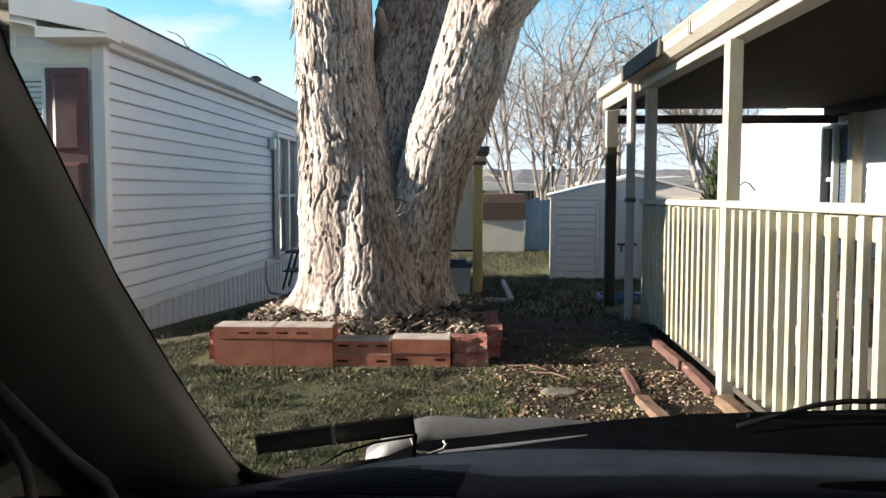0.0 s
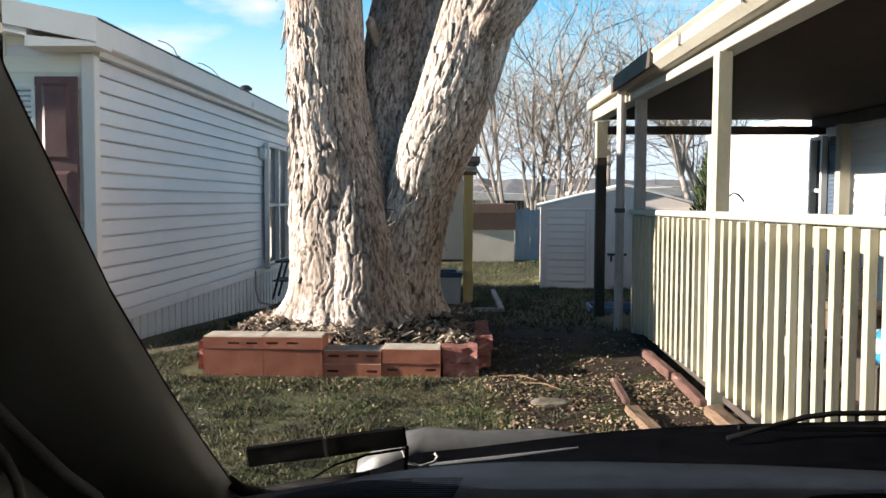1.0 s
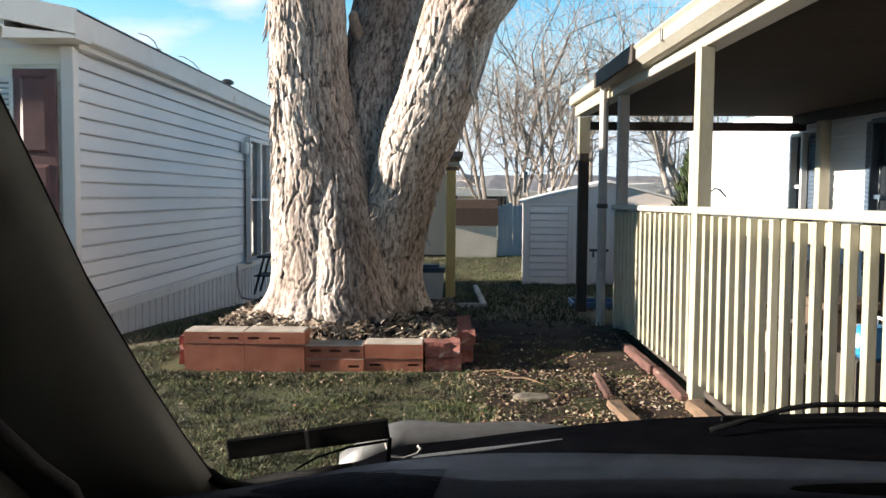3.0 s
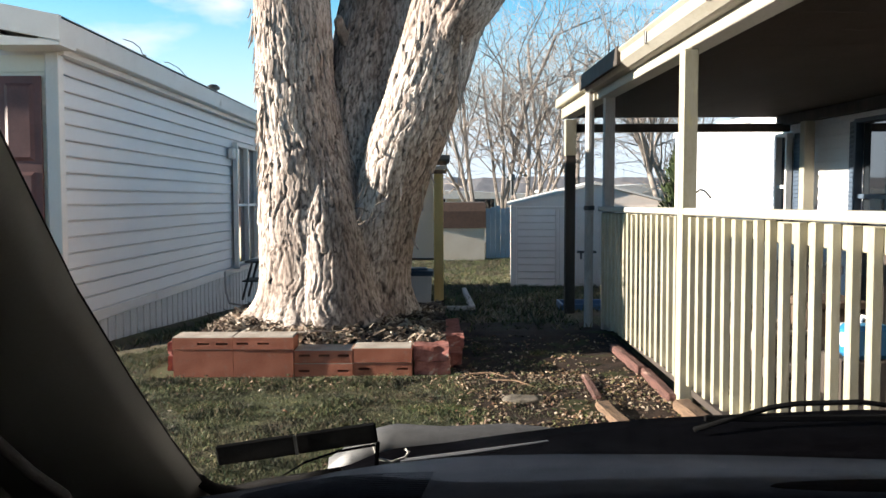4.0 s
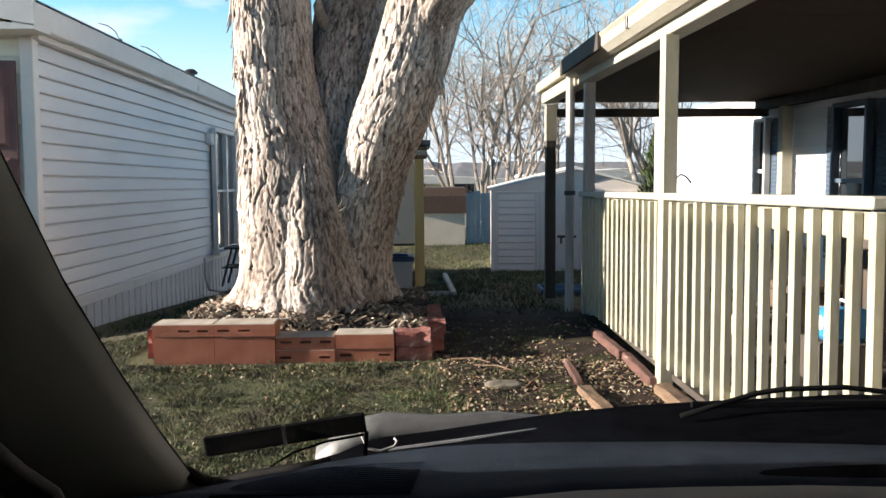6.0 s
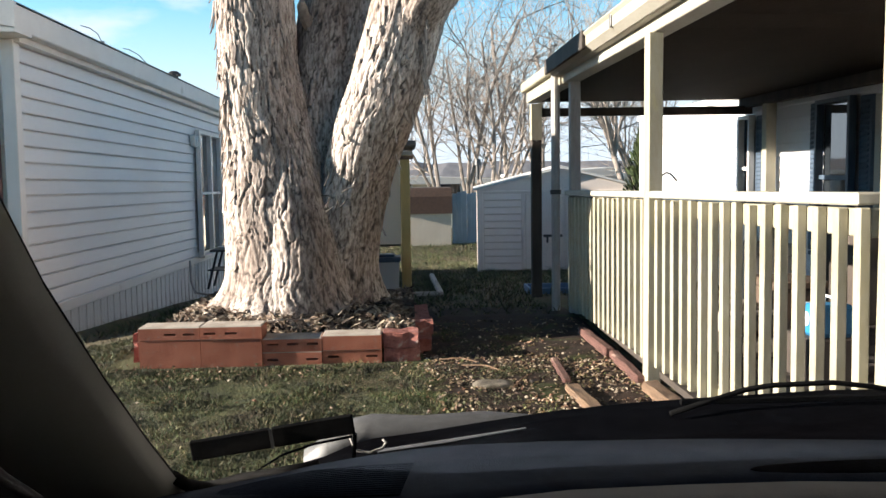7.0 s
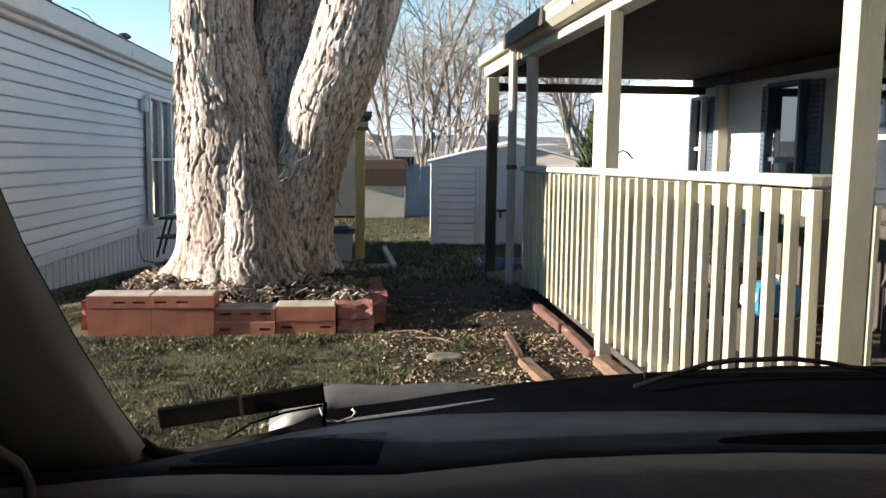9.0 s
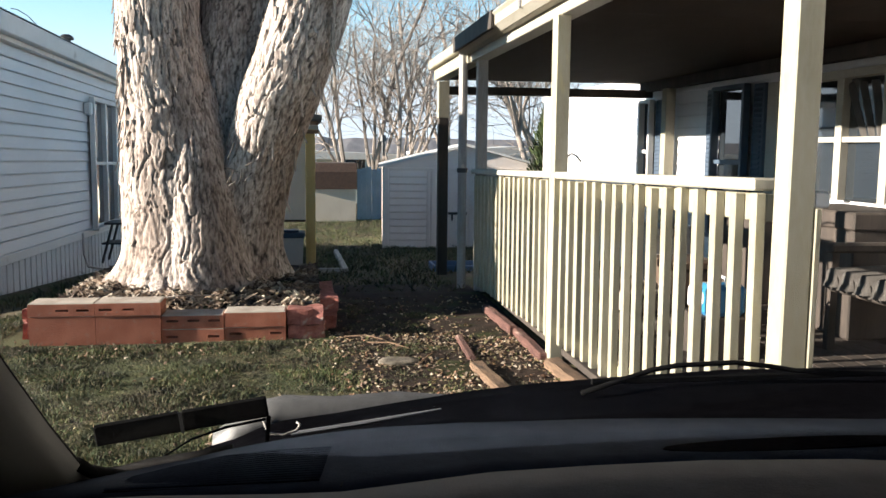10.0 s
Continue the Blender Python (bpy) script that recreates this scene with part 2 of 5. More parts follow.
def boxes(*items, bevel=0.0):
    bm = bmesh.new()
    for it in items:
        bm_box(bm, *it, bevel=bevel)
    return bm


def mesh_of(name, bm, material, smooth=False):
    me = bpy.data.meshes.new(name)
    bm.normal_update()
    bm.to_mesh(me)
    bm.free()
    me.materials.append(material)
    if smooth:
        me.shade_smooth()
    return me


def thing(name, label, category, at=(0, 0, 0), group="", kind=""):
    ob = new(name)
    ob.empty_display_size = 0.1
    ob.location = at
    return tagged(ob, label, category, group, kind)


def world_of(ob):
    p = Vector(ob.location)
    while ob.parent:
        ob = ob.parent
        p += Vector(ob.location)
    return p


def part(name, bm, material, parent, label="", at=(0, 0, 0), smooth=False):
    """One mesh under a thing or a part; bm (or a ready mesh) is in the parent's own coordinates, moved by at."""
    me = bm if isinstance(bm, bpy.types.Mesh) else mesh_of(name, bm, material, smooth)
    ob = new(name, me)
    ob.parent = parent
    ob.location = at
    return tagged(ob, label)


def single(name, bm, material, label, category, at=(0, 0, 0), group="", kind="", smooth=False):
    me = bm if isinstance(bm, bpy.types.Mesh) else mesh_of(name, bm, material, smooth)
    ob = new(name, me)
    ob.location = at
    return tagged(ob, label, category, group, kind)


def pydata(name, verts, faces, material, smooth=False):
    me = bpy.data.meshes.new(name)
    me.from_pydata([tuple(v) for v in verts], [], [tuple(f) for f in faces])
    me.materials.append(material)
    if smooth:
        me.shade_smooth()
    me.update()
    return me


def tube_bm(points, radii, sides=8, bm=None, cap=True):
    bm = bm or bmesh.new()
    rings = []
    for i, p in enumerate(points):
        p = Vector(p)
        d = Vector(points[min(i + 1, len(points) - 1)]) - Vector(points[max(i - 1, 0)])
        q = d.to_track_quat("Z", "Y")
        r = radii[i] if isinstance(radii, (list, tuple)) else radii
        rings.append([bm.verts.new(p + q @ Vector((r * math.cos(a), r * math.sin(a), 0))) for a in (k * math.tau / sides for k in range(sides))])
    for a, b in zip(rings, rings[1:]):
        for k in range(sides):
            bm.faces.new((a[k], a[(k + 1) % sides], b[(k + 1) % sides], b[k]))
    if cap:
        bm.faces.new(rings[0][::-1])
        bm.faces.new(rings[-1])
    return bm


def prism(outline, a, b, axis="y"):
    """The outline (u, v) drawn out from a to b along the axis: u, v are x, z for y; y, z for x; x, y for z."""
    bm = bmesh.new()

    def place(u, v, w):
        return {"y": (u, w, v), "x": (w, u, v), "z": (u, v, w)}[axis]
    lo = [bm.verts.new(place(u, v, a)) for u, v in outline]
    hi = [bm.verts.new(place(u, v, b)) for u, v in outline]
    n = len(outline)
    bm.faces.new(lo)
    bm.faces.new(hi[::-1])
    for i in range(n):
        bm.faces.new((lo[i], hi[i], hi[(i + 1) % n], lo[(i + 1) % n]))
    bmesh.ops.recalc_face_normals(bm, faces=bm.faces)
    return bm


def ground_z(x, y):
    """The lawn is level by the porch and falls away behind the tree."""
    t = min(max((y - 7.5) / 10.5, 0), 1)
    z = -0.79 * (t * 0.85 + 0.15 * t * t * (3 - 2 * t))
    z -= 0.15 * min(max((-2.0 - x) / 0.9, 0), 1) * min(max((y - 5.6) / 1.2, 0), 1)
    if y > 18:
        z -= 0.008 * min(y - 18, 60)
    return z

# ---- ground ----
def ground_material():
    m = bpy.data.materials.new("lawn soil")
    m.use_nodes = True
    n, l = m.node_tree.nodes, m.node_tree.links
    p = n["Principled BSDF"]
    tc = n.new("ShaderNodeTexCoord")
    outs = []
    for s, d in ((0.9, 6), (6, 8), (60, 4)):
        t = n.new("ShaderNodeTexNoise")
        t.inputs["Scale"].default_value, t.inputs["Detail"].default_value = s, d
        l.new(tc.outputs["Object"], t.inputs["Vector"])
        outs.append(t.outputs[0])
    r1, r2 = n.new("ShaderNodeValToRGB"), n.new("ShaderNodeValToRGB")
    for r, c0, c1, q0, q1 in ((r1, (0.035, 0.042, 0.014), (0.085, 0.095, 0.03), 0.35, 0.65), (r2, (0.04, 0.03, 0.018), (0.14, 0.11, 0.06), 0.3, 0.7)):
        r.color_ramp.elements[0].position, r.color_ramp.elements[1].position = q0, q1
        r.color_ramp.elements[0].color, r.color_ramp.elements[1].color = (*c0, 1), (*c1, 1)
    l.new(outs[1], r1.inputs[0])
    l.new(outs[2], r2.inputs[0])
    rm = n.new("ShaderNodeValToRGB")
    rm.color_ramp.elements[0].position, rm.color_ramp.elements[1].position = 0.42, 0.6
    l.new(outs[0], rm.inputs[0])
    mx = n.new("ShaderNodeMixRGB")
    l.new(rm.outputs[0], mx.inputs[0])
    l.new(r1.outputs[0], mx.inputs[1])
    l.new(r2.outputs[0], mx.inputs[2])
    l.new(mx.outputs[0], p.inputs["Base Color"])
    p.inputs["Roughness"].default_value = 0.95
    bp = n.new("ShaderNodeBump")
    bp.inputs["Strength"].default_value, bp.inputs["Distance"].default_value = 0.8, 0.03
    l.new(outs[2], bp.inputs["Height"])
    l.new(bp.outputs[0], p.inputs["Normal"])
    return m


GROUND = ground_material()
xs = sorted({-900, -400, -150, -60, -30, -15, 15, 30, 60, 150, 400, 900} | {i * 0.5 for i in range(-20, 21)})
ys = sorted({-300, -100, -40, -15, -6, 30, 36, 42, 50, 60, 78, 120, 250, 600, 1500} | {i * 0.4 for i in range(-5, 70)})
gv = [(x, y, ground_z(x, y) + (0.012 * noise.noise((x * 1.3, y * 1.3, 0)) if abs(x) < 8 and 0 < y < 20 else 0)) for y in ys for x in xs]
nx = len(xs)
gf = [(j * nx + i, j * nx + i + 1, (j + 1) * nx + i + 1, (j + 1) * nx + i) for j in range(len(ys) - 1) for i in range(nx - 1)]
single("ground", pydata("ground", gv, gf, GROUND, True), None, "patchy winter lawn with thatch and bare soil", "ground", kind="structure")

# ---- mobile home with white siding ----
HX, HY0, HY1 = -3.16, 7.28, 17.6
HB, HT = 0.155, 2.363


def clapboard(h):
    """The profile of one course of lapped siding, the lower edge proud."""
    return [(-0.012, 0.0), (0.024, 0.0), (0.028, 0.012), (0.008, h - 0.018), (-0.012, h - 0.018)]


def siding_mesh(name, length, h, material):
    return mesh_of(name, prism(clapboard(h), 0, length, "y"), material)


def window_unit(parent, name, y0, y1, z0, z1, x, face, sashes=2, fr=0.05, material=None, curtain=False):
    """A window in a wall that runs along y, its outer face at x, looking towards face (+1 or -1 in x)."""
    material = material or TRIM
    w = part(name, boxes((x - 0.06 * face, y0, z0, x - 0.05 * face, y1, z1)), PANE if not curtain else DARKROOM, parent, "window with dark reflecting panes")
    part("window_frame", boxes((x - 0.04 * face, y0 - fr, z0 - fr, x + 0.03 * face, y0, z1 + fr), (x - 0.04 * face, y1, z0 - fr, x + 0.03 * face, y1 + fr, z1 + fr),
                               (x - 0.04 * face, y0, z1, x + 0.03 * face, y1, z1 + fr), bevel=0.004), material, w)
    part("window_sill", boxes((x - 0.04 * face, y0 - fr - 0.02, z0 - fr - 0.02, x + 0.055 * face, y1 + fr + 0.02, z0 - fr + 0.02), bevel=0.005), material, w)
    for i in range(1, sashes):
        ym = y0 + (y1 - y0) * i / sashes
        part("mullion", boxes((x - 0.045 * face, ym - 0.04, z0, x + 0.022 * face, ym + 0.04, z1), bevel=0.004), material, w)
    zm = (z0 + z1) / 2
    part("meeting_rail", boxes((x - 0.046 * face, y0, zm - 0.02, x + 0.01 * face, y1, zm + 0.02), bevel=0.003), material, w)
    for i in range(sashes):
        a, b = y0 + (y1 - y0) * i / sashes, y0 + (y1 - y0) * (i + 1) / sashes
        part("pane", boxes((x - 0.049 * face, a + 0.03, z0 + 0.01, x - 0.043 * face, b - 0.03, z1 - 0.01)), PANE, w)
    return w


home = thing("mobile_home", "white vinyl-sided mobile home with maroon shutters", "house", (HX, HY0, 0))
wall = part("wall", boxes((-9, 0.03, -0.1, -0.045, HY1 - HY0, HT + 0.1)), SIDING, home, "white vinyl siding wall")
nc = 16
ch = (HT - HB) / nc
side_len = HY1 - HY0 - 0.1
board_me = siding_mesh("siding_board", side_len, ch + 0.004, SIDING)
for i in range(nc):
    b = part("siding_board", board_me, None, wall, at=(-0.03, 0.1, HB + i * ch))
gable_me = mesh_of("siding_board", prism([(0.0, 0.0), (-0.017, 0.0), (-0.02, 0.012), (-0.006, ch + 0.004), (0, ch + 0.004)], -9, -0.1, "x"), LIT_SIDING)
for i in range(nc):
    part("siding_board", gable_me, None, wall, at=(0, 0.03, HB + i * ch))
for i in range(6):
    inset = (i + 1) * ch / 0.21 + 0.1
    part("siding_board", mesh_of("siding_board", prism([(0.0, 0.0), (-0.017, 0.0), (-0.02, 0.012), (-0.006, ch + 0.004), (0, ch + 0.004)], -9 + inset, -inset, "x"), LIT_SIDING), None, wall, at=(0, 0.03, HT + i * ch))
part("corner_trim", boxes((-0.1, -0.01, -0.05, 0.012, 0.1, HT + 0.02), bevel=0.006), TRIM, home)
part("belt_trim", boxes((-0.03, 0.1, HB - 0.11, 0.014, side_len, HB - 0.002), bevel=0.008), TRIM, home, "white band above the skirting")
part("belt_trim", boxes((-9, -0.014, HB - 0.11, -0.1, 0.03, HB - 0.002), bevel=0.008), TRIM, home)
skp = part("skirting", boxes((-0.1, 0.1, -1.1, -0.06, side_len, HB - 0.1), (-9, 0.05, -0.5, -0.1, 0.08, HB - 0.1)), SKIRT, home, "grey ribbed skirting streaked with dirt")
rib = [boxes((-0.06, 0.001, -1.1, -0.02 + d, 0.099, HB - 0.1), bevel=0.006) for d in (0.0, 0.009)]
rib = [mesh_of("skirting_panel", b, SKIRT) for b in rib]
for k in range(int(side_len / 0.1) - 1):
    part("skirting_panel", rib[k % 2], None, skp, at=(0, 0.1 + k * 0.1, 0))
part("fascia", boxes((-0.02, -0.3, HT + 0.05, 0.16, side_len + 0.3, HT + 0.25), bevel=0.01), TRIM, home, "white eave fascia")
part("soffit", boxes((-0.03, 0.0, HT + 0.0, 0.06, side_len + 0.2, HT + 0.05), bevel=0.004), TRIM, home)
part("gutter_edge", boxes((-0.06, -0.32, HT + 0.252, 0.168, side_len + 0.32, HT + 0.262)), METAL, home)
roof_out = [(0.08, HT + 0.265), (-4.5, HT + 0.62), (-9.2, HT + 0.27), (-9.2, HT + 0.2), (-4.5, HT + 0.53), (0.08, HT + 0.2)]
part("roof", prism(roof_out, -0.28, side_len + 0.3, "y"), ROOFM, home)
rake = [(0.17, HT + 0.06), (0.17, HT + 0.26), (-4.5, HT + 1.19), (-4.5, HT + 0.98)]
part("rake_board", prism(rake, -0.33, -0.285, "y"), TRIM, home, "white gable board")
part("gable_soffit", prism([(0.16, HT + 0.03), (0.16, HT + 0.06), (-0.42, HT + 0.12), (-0.42, HT + 0.03)], -0.31, 0.0, "y"), TRIM, home)
part("gable_soffit", prism([(-0.42, HT + 0.12), (-0.42, HT + 0.18), (-4.5, HT + 1.0), (-4.5, HT + 0.95)], -0.28, 0.02, "y"), TRIM, home)
part("gable_wall", prism([(0.02, HT), (0.02, HT + 0.12), (-4.5, HT + 1.1), (-8.9, HT)], 0.035, 0.1, "y"), LIT_SIDING, home)


def shutter(parent, x0, x1, z0, z1, y):
    s = part("shutter", boxes((x0, y - 0.03, z0, x1, y, z1), bevel=0.004), MAROON, parent, "maroon raised-panel shutter")
    h = (z1 - z0)
    for a, b in ((0.04, 0.47), (0.53, 0.96)):
        bm = bmesh.new()
        u0, u1, v0, v1 = x0 + 0.06, x1 - 0.06, z0 + h * a, z0 + h * b
        o = [bm.verts.new(c) for c in ((u0, y - 0.031, v0), (u1, y - 0.031, v0), (u1, y - 0.031, v1), (u0, y - 0.031, v1))]
        i_ = [bm.verts.new(c) for c in ((u0 + 0.03, y - 0.046, v0 + 0.03), (u1 - 0.03, y - 0.046, v0 + 0.03), (u1 - 0.03, y - 0.046, v1 - 0.03), (u0 + 0.03, y - 0.046, v1 - 0.03))]
        bm.faces.new(i_)
        for k in range(4):
            bm.faces.new((o[k], o[(k + 1) % 4], i_[(k + 1) % 4], i_[k]))
        part("raised_panel", bm, MAROON, s)


shutter(home, -0.49, -0.13, 0.7, 2.19, 0.0)
gw = part("window", boxes((-1.5, 0.0, 0.8, -0.52, 0.02, 2.08)), PANE, home, "front window with white blinds")
part("window_frame", boxes((-0.52, -0.03, 0.76, -0.47, 0.02, 2.12), (-1.5, -0.03, 2.08, -0.52, 0.02, 2.12), (-1.5, -0.03, 0.76, -0.52, 0.02, 0.8), bevel=0.004), TRIM, gw)
for k in range(28):
    part("blind_slat", boxes((-1.5, -0.008, 2.04 - k * 0.045, -0.53, 0.0, 2.065 - k * 0.045)), TRIM, gw)
window_unit(home, "window", 13.26 - HY0, 15.4 - HY0, 0.2, 1.98, 0.065, 1, sashes=3, fr=0.06)
part("electric_meter", boxes((0.0, 12.96 - HY0, 1.77, 0.1, 13.11 - HY0, 1.95), bevel=0.02), TRIM, home, "small white box on the wall")
# roof pipes and cable
vp = part("roof_vent", tube_bm([(-0.3, 13.4 - HY0, HT + 0.2), (-0.3, 13.4 - HY0, HT + 0.52)], 0.06, 12), METAL, home, "dark metal roof vent")
part("vent_cap", tube_bm([(-0.3, 13.4 - HY0, HT + 0.49), (-0.3, 13.4 - HY0, HT + 0.52), (-0.3, 13.4 - HY0, HT + 0.56)], [0.1, 0.105, 0.05], 12), METAL, vp)
part("roof_pipe", tube_bm([(-0.1, 9.7 - HY0, HT + 0.2), (-0.1, 9.7 - HY0, HT + 0.4)], 0.03, 8), METAL, home)
part("roof_cable", tube_bm([(-0.1, 9.1 - HY0, HT + 0.46), (-0.1, 9.35 - HY0, HT + 0.48), (-0.1, 9.58 - HY0, HT + 0.46), (-0.1, 9.7 - HY0, HT + 0.39)], 0.005, 5), BLACKPL, home)
part("roof_cable", tube_bm([(0.05, 9.95 - HY0, HT + 0.36), (0.03, 10.2 - HY0, HT + 0.39), (0.05, 10.5 - HY0, HT + 0.37), (0.1, 10.75 - HY0, HT + 0.27)], 0.005, 5), BLACKPL, home)

home.rotation_euler = (-0.016, 0, 0)

# ---- porch ----
PX = 1.43
PYN, PYM, PYF, PYE = 2.545, 4.98, 7.75, 9.75
porch = thing("porch", "cream-painted covered porch with a dark ceiling", "porch", (PX, 0, 0))


def post(parent, x, y, z0, z1, w, material, label=""):
    return part("post", boxes((x - w / 2, y - w / 2, z0, x + w / 2, y + w / 2, z1), bevel=0.006), material, parent, label)


part("post", boxes((-0.052, PYM - 0.05, -0.03, 0.031, PYM + 0.05, 2.03), bevel=0.006), CREAM, porch, "cream post standing proud of the railing")
near = post(porch, 0.045, PYN, -0.03, 2.12, 0.09, CREAM, "thick cream post with a wrapped corner")
part("post_wrap", boxes((0.092, PYN - 0.05, 0.0, 0.112, PYN - 0.03, 1.1), bevel=0.003), CREAM, near)
part("latch_box", boxes((0.095, PYN - 0.03, 1.1, 0.15, PYN + 0.03, 1.15), bevel=0.006), TRIM, near)
post(porch, 0.06, -0.6, -0.03, 2.12, 0.125, CREAM)
# post and downpipe stand in shade; their grey carries that shade
post(porch, 0.05, PYF - 0.1, -0.1, 2.06, 0.09, GREYPOST, "cream post in shade, painted grey")
part("downspout", tube_bm([(-0.08, PYF + 0.12, -0.06), (-0.08, PYF + 0.12, 1.1), (-0.08, PYF + 0.12, 2.11)], 0.04, 10), GREYPOST, porch, "round downpipe in shade, painted grey")
part("pipe_clamp", tube_bm([(-0.08, PYF + 0.12, 1.05), (-0.08, PYF + 0.12, 1.09)], 0.05, 10), METAL, porch)
# edge of sun and shade at 1.6 m is painted: dark below, cream above
fp = post(porch, 0.02, PYE, -0.22, 2.0, 0.11, DARKWOOD, "post painted dark below the shade edge, cream above")
part("post_top", boxes((0.02 - 0.06, PYE - 0.06, 1.6, 0.02 + 0.06, PYE + 0.06, 2.0), bevel=0.004), CREAM, fp, "sunlit upper end of the post, painted cream")
part("cross_beam", boxes((0.0, PYE - 0.04, 1.86, 2.45, PYE + 0.05, 1.95), bevel=0.004), DARKWOOD, porch, "dark beam across the porch's end")
part("eave_beam", boxes((-0.03, -3.0, 2.03, 0.1, PYF + 0.05, 2.16), bevel=0.006), WORN, porch, "worn white eave beam")
part("eave_beam", boxes((-0.06, PYF + 0.05, 2.02, 0.08, PYE + 0.15, 2.14), bevel=0.006), CREAM, porch)
part("eave_cap", boxes((-0.12, PYF + 0.05, 2.14, 0.08, PYE + 0.2, 2.24), bevel=0.01), CREAM, porch)
gut = [(-0.03, 2.1), (-0.1, 2.1), (-0.15, 2.14), (-0.15, 2.2), (-0.17, 2.22), (-0.16, 2.235), (-0.13, 2.21), (-0.13, 2.14), (-0.09, 2.115), (-0.03, 2.115)]
part("gutter", prism(gut, -3.0, PYF + 0.1, "y"), WORN, porch, "worn white metal gutter")
# tree shade on the gutter's end, put in as a dark strip
part("gutter_sleeve", boxes((-0.182, 6.2, 2.112, -0.1515, PYF + 0.11, 2.242), bevel=0.006), DARKWOOD, porch, "tree shade on the gutter's end, as a dark strip")
for y in (0.2, 2.3, 4.15, 5.4):
    part("gutter_joint", boxes((-0.162, y, 2.135, -0.1515, y + 0.035, 2.215), bevel=0.003), METAL, porch)
rf = [(-0.1, 2.235), (2.6, 2.5), (2.6, 2.46), (-0.1, 2.19)]
part("roof", prism(rf, -3.05, PYF + 0.12, "y"), ROOFM, porch)
part("roof", prism([(-0.1, 2.25), (2.5, 2.3), (2.5, 2.26), (-0.1, 2.2)], PYF + 0.125, PYE + 0.2, "y"), ROOFM, porch)
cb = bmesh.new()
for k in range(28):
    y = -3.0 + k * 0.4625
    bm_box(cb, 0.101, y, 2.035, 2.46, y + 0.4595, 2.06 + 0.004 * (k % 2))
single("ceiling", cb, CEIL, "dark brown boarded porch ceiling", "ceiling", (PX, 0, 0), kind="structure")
part("wall_plate", boxes((2.36, -3.0, 1.93, 2.45, PYE + 0.15, 2.034), bevel=0.005), DARKWOOD, porch)
part("post", boxes((2.33, 9.04, 0.0, 2.44, 9.16, 1.928), bevel=0.005), CREAM, porch, "cream post against the wall")
dk = thing("porch_floor", "dark wooden porch floor boards", "floor", (PX, 0, 0), kind="structure")
for k in range(17):
    part("floor_board", boxes((0.02 + k * 0.143, -3.0, 0.06, 0.155 + k * 0.143, PYF, 0.1), bevel=0.003), DARKWOOD, dk)
part("joist", boxes((0.1, -3, -0.1, 0.14, PYF, 0.059), (2.3, -3, -0.1, 2.34, PYF, 0.059)), DARKWOOD, dk)

# railings
picket_me = mesh_of("picket", boxes((-0.018, -0.021, 0.0, 0.018, 0.021, 0.95), bevel=0.004), CREAM)


def railing(y0, y1, label, first, step, slack=0.004):
    r = thing("porch_railing", label, "railing", (PX, y0, 0.015 + 0.02 * (5 - y0)), group="porch railings")
    r.rotation_euler = (-0.02, 0, 0)
    n = y1 - y0
    part("top_rail", boxes((-0.045, 0, 1.085, 0.075, n, 1.125), bevel=0.006), WORN, r, "worn white top rail")
    part("upper_rail", boxes((0.0, 0, 0.985, 0.04, n, 1.075), bevel=0.004), CREAM, r)
    part("bottom_rail", boxes((0.0, 0, 0.15, 0.04, n, 0.215), bevel=0.004), CREAM, r)
    for k in range(int((n - first) / step) + 1):
        p = part("picket", picket_me, None, r, at=(-0.0185, first + k * step + random.uniform(-slack, slack), 0.125 + random.uniform(-0.006, 0.006)))
        p.rotation_euler = (random.uniform(-0.008, 0.008), 0, random.uniform(-0.06, 0.06))
    return r


railing(PYN + 0.065, PYM - 0.05, "cream picket porch railing with peeling top rail", 0.012, 0.1465)
railing(PYM + 0.05, PYF - 0.15, "cream picket railing at the porch's far end", 0.09, 0.147)

# ---- home behind the porch ----
WX = 3.9
nh = thing("mobile_home", "white mobile home with slate blue shutters behind the porch", "house", (WX, 0, 0))
nw = part("wall", boxes((0.03, -6, -0.6, 6, 14.5, 2.1)), SIDING, nh, "white siding wall")
nb_me = mesh_of("siding_board", prism([(0, 0), (-0.017, 0), (-0.02, 0.012), (-0.006, 0.132), (0, 0.132)], -6, 14.5, "y"), SIDING)
for k in range(20):
    part("siding_board", nb_me, None, nw, at=(0.03, 0, -0.55 + k * 0.128))
part("roof", prism([(0.0, 2.14), (3, 2.5), (6.1, 2.14), (6.1, 2.06), (0.0, 2.06)], -6.1, 14.7, "y"), TRIM, nh, "white metal roof")
part("corner_trim", boxes((-0.01, 14.4, -0.6, 0.1, 14.52, 2.06), bevel=0.005), TRIM, nh)


def side_shutter(parent, y0, y1, z0, z1):
    s = part("shutter", boxes((-0.03, y0, z0, 0.01, y1, z1), bevel=0.003), BLUESHUT, parent, "slate blue louvred shutter")
    k = 0
    me = mesh_of("slat", prism([(-0.05, 0.0), (-0.031, 0.0), (-0.031, 0.03)], y0 + 0.03, y1 - 0.03, "y"), BLUESHUT)
    while z0 + 0.06 + k * 0.045 < z1 - 0.06:
        part("slat", me, None, s, at=(0, 0, z0 + 0.06 + k * 0.045))
        k += 1


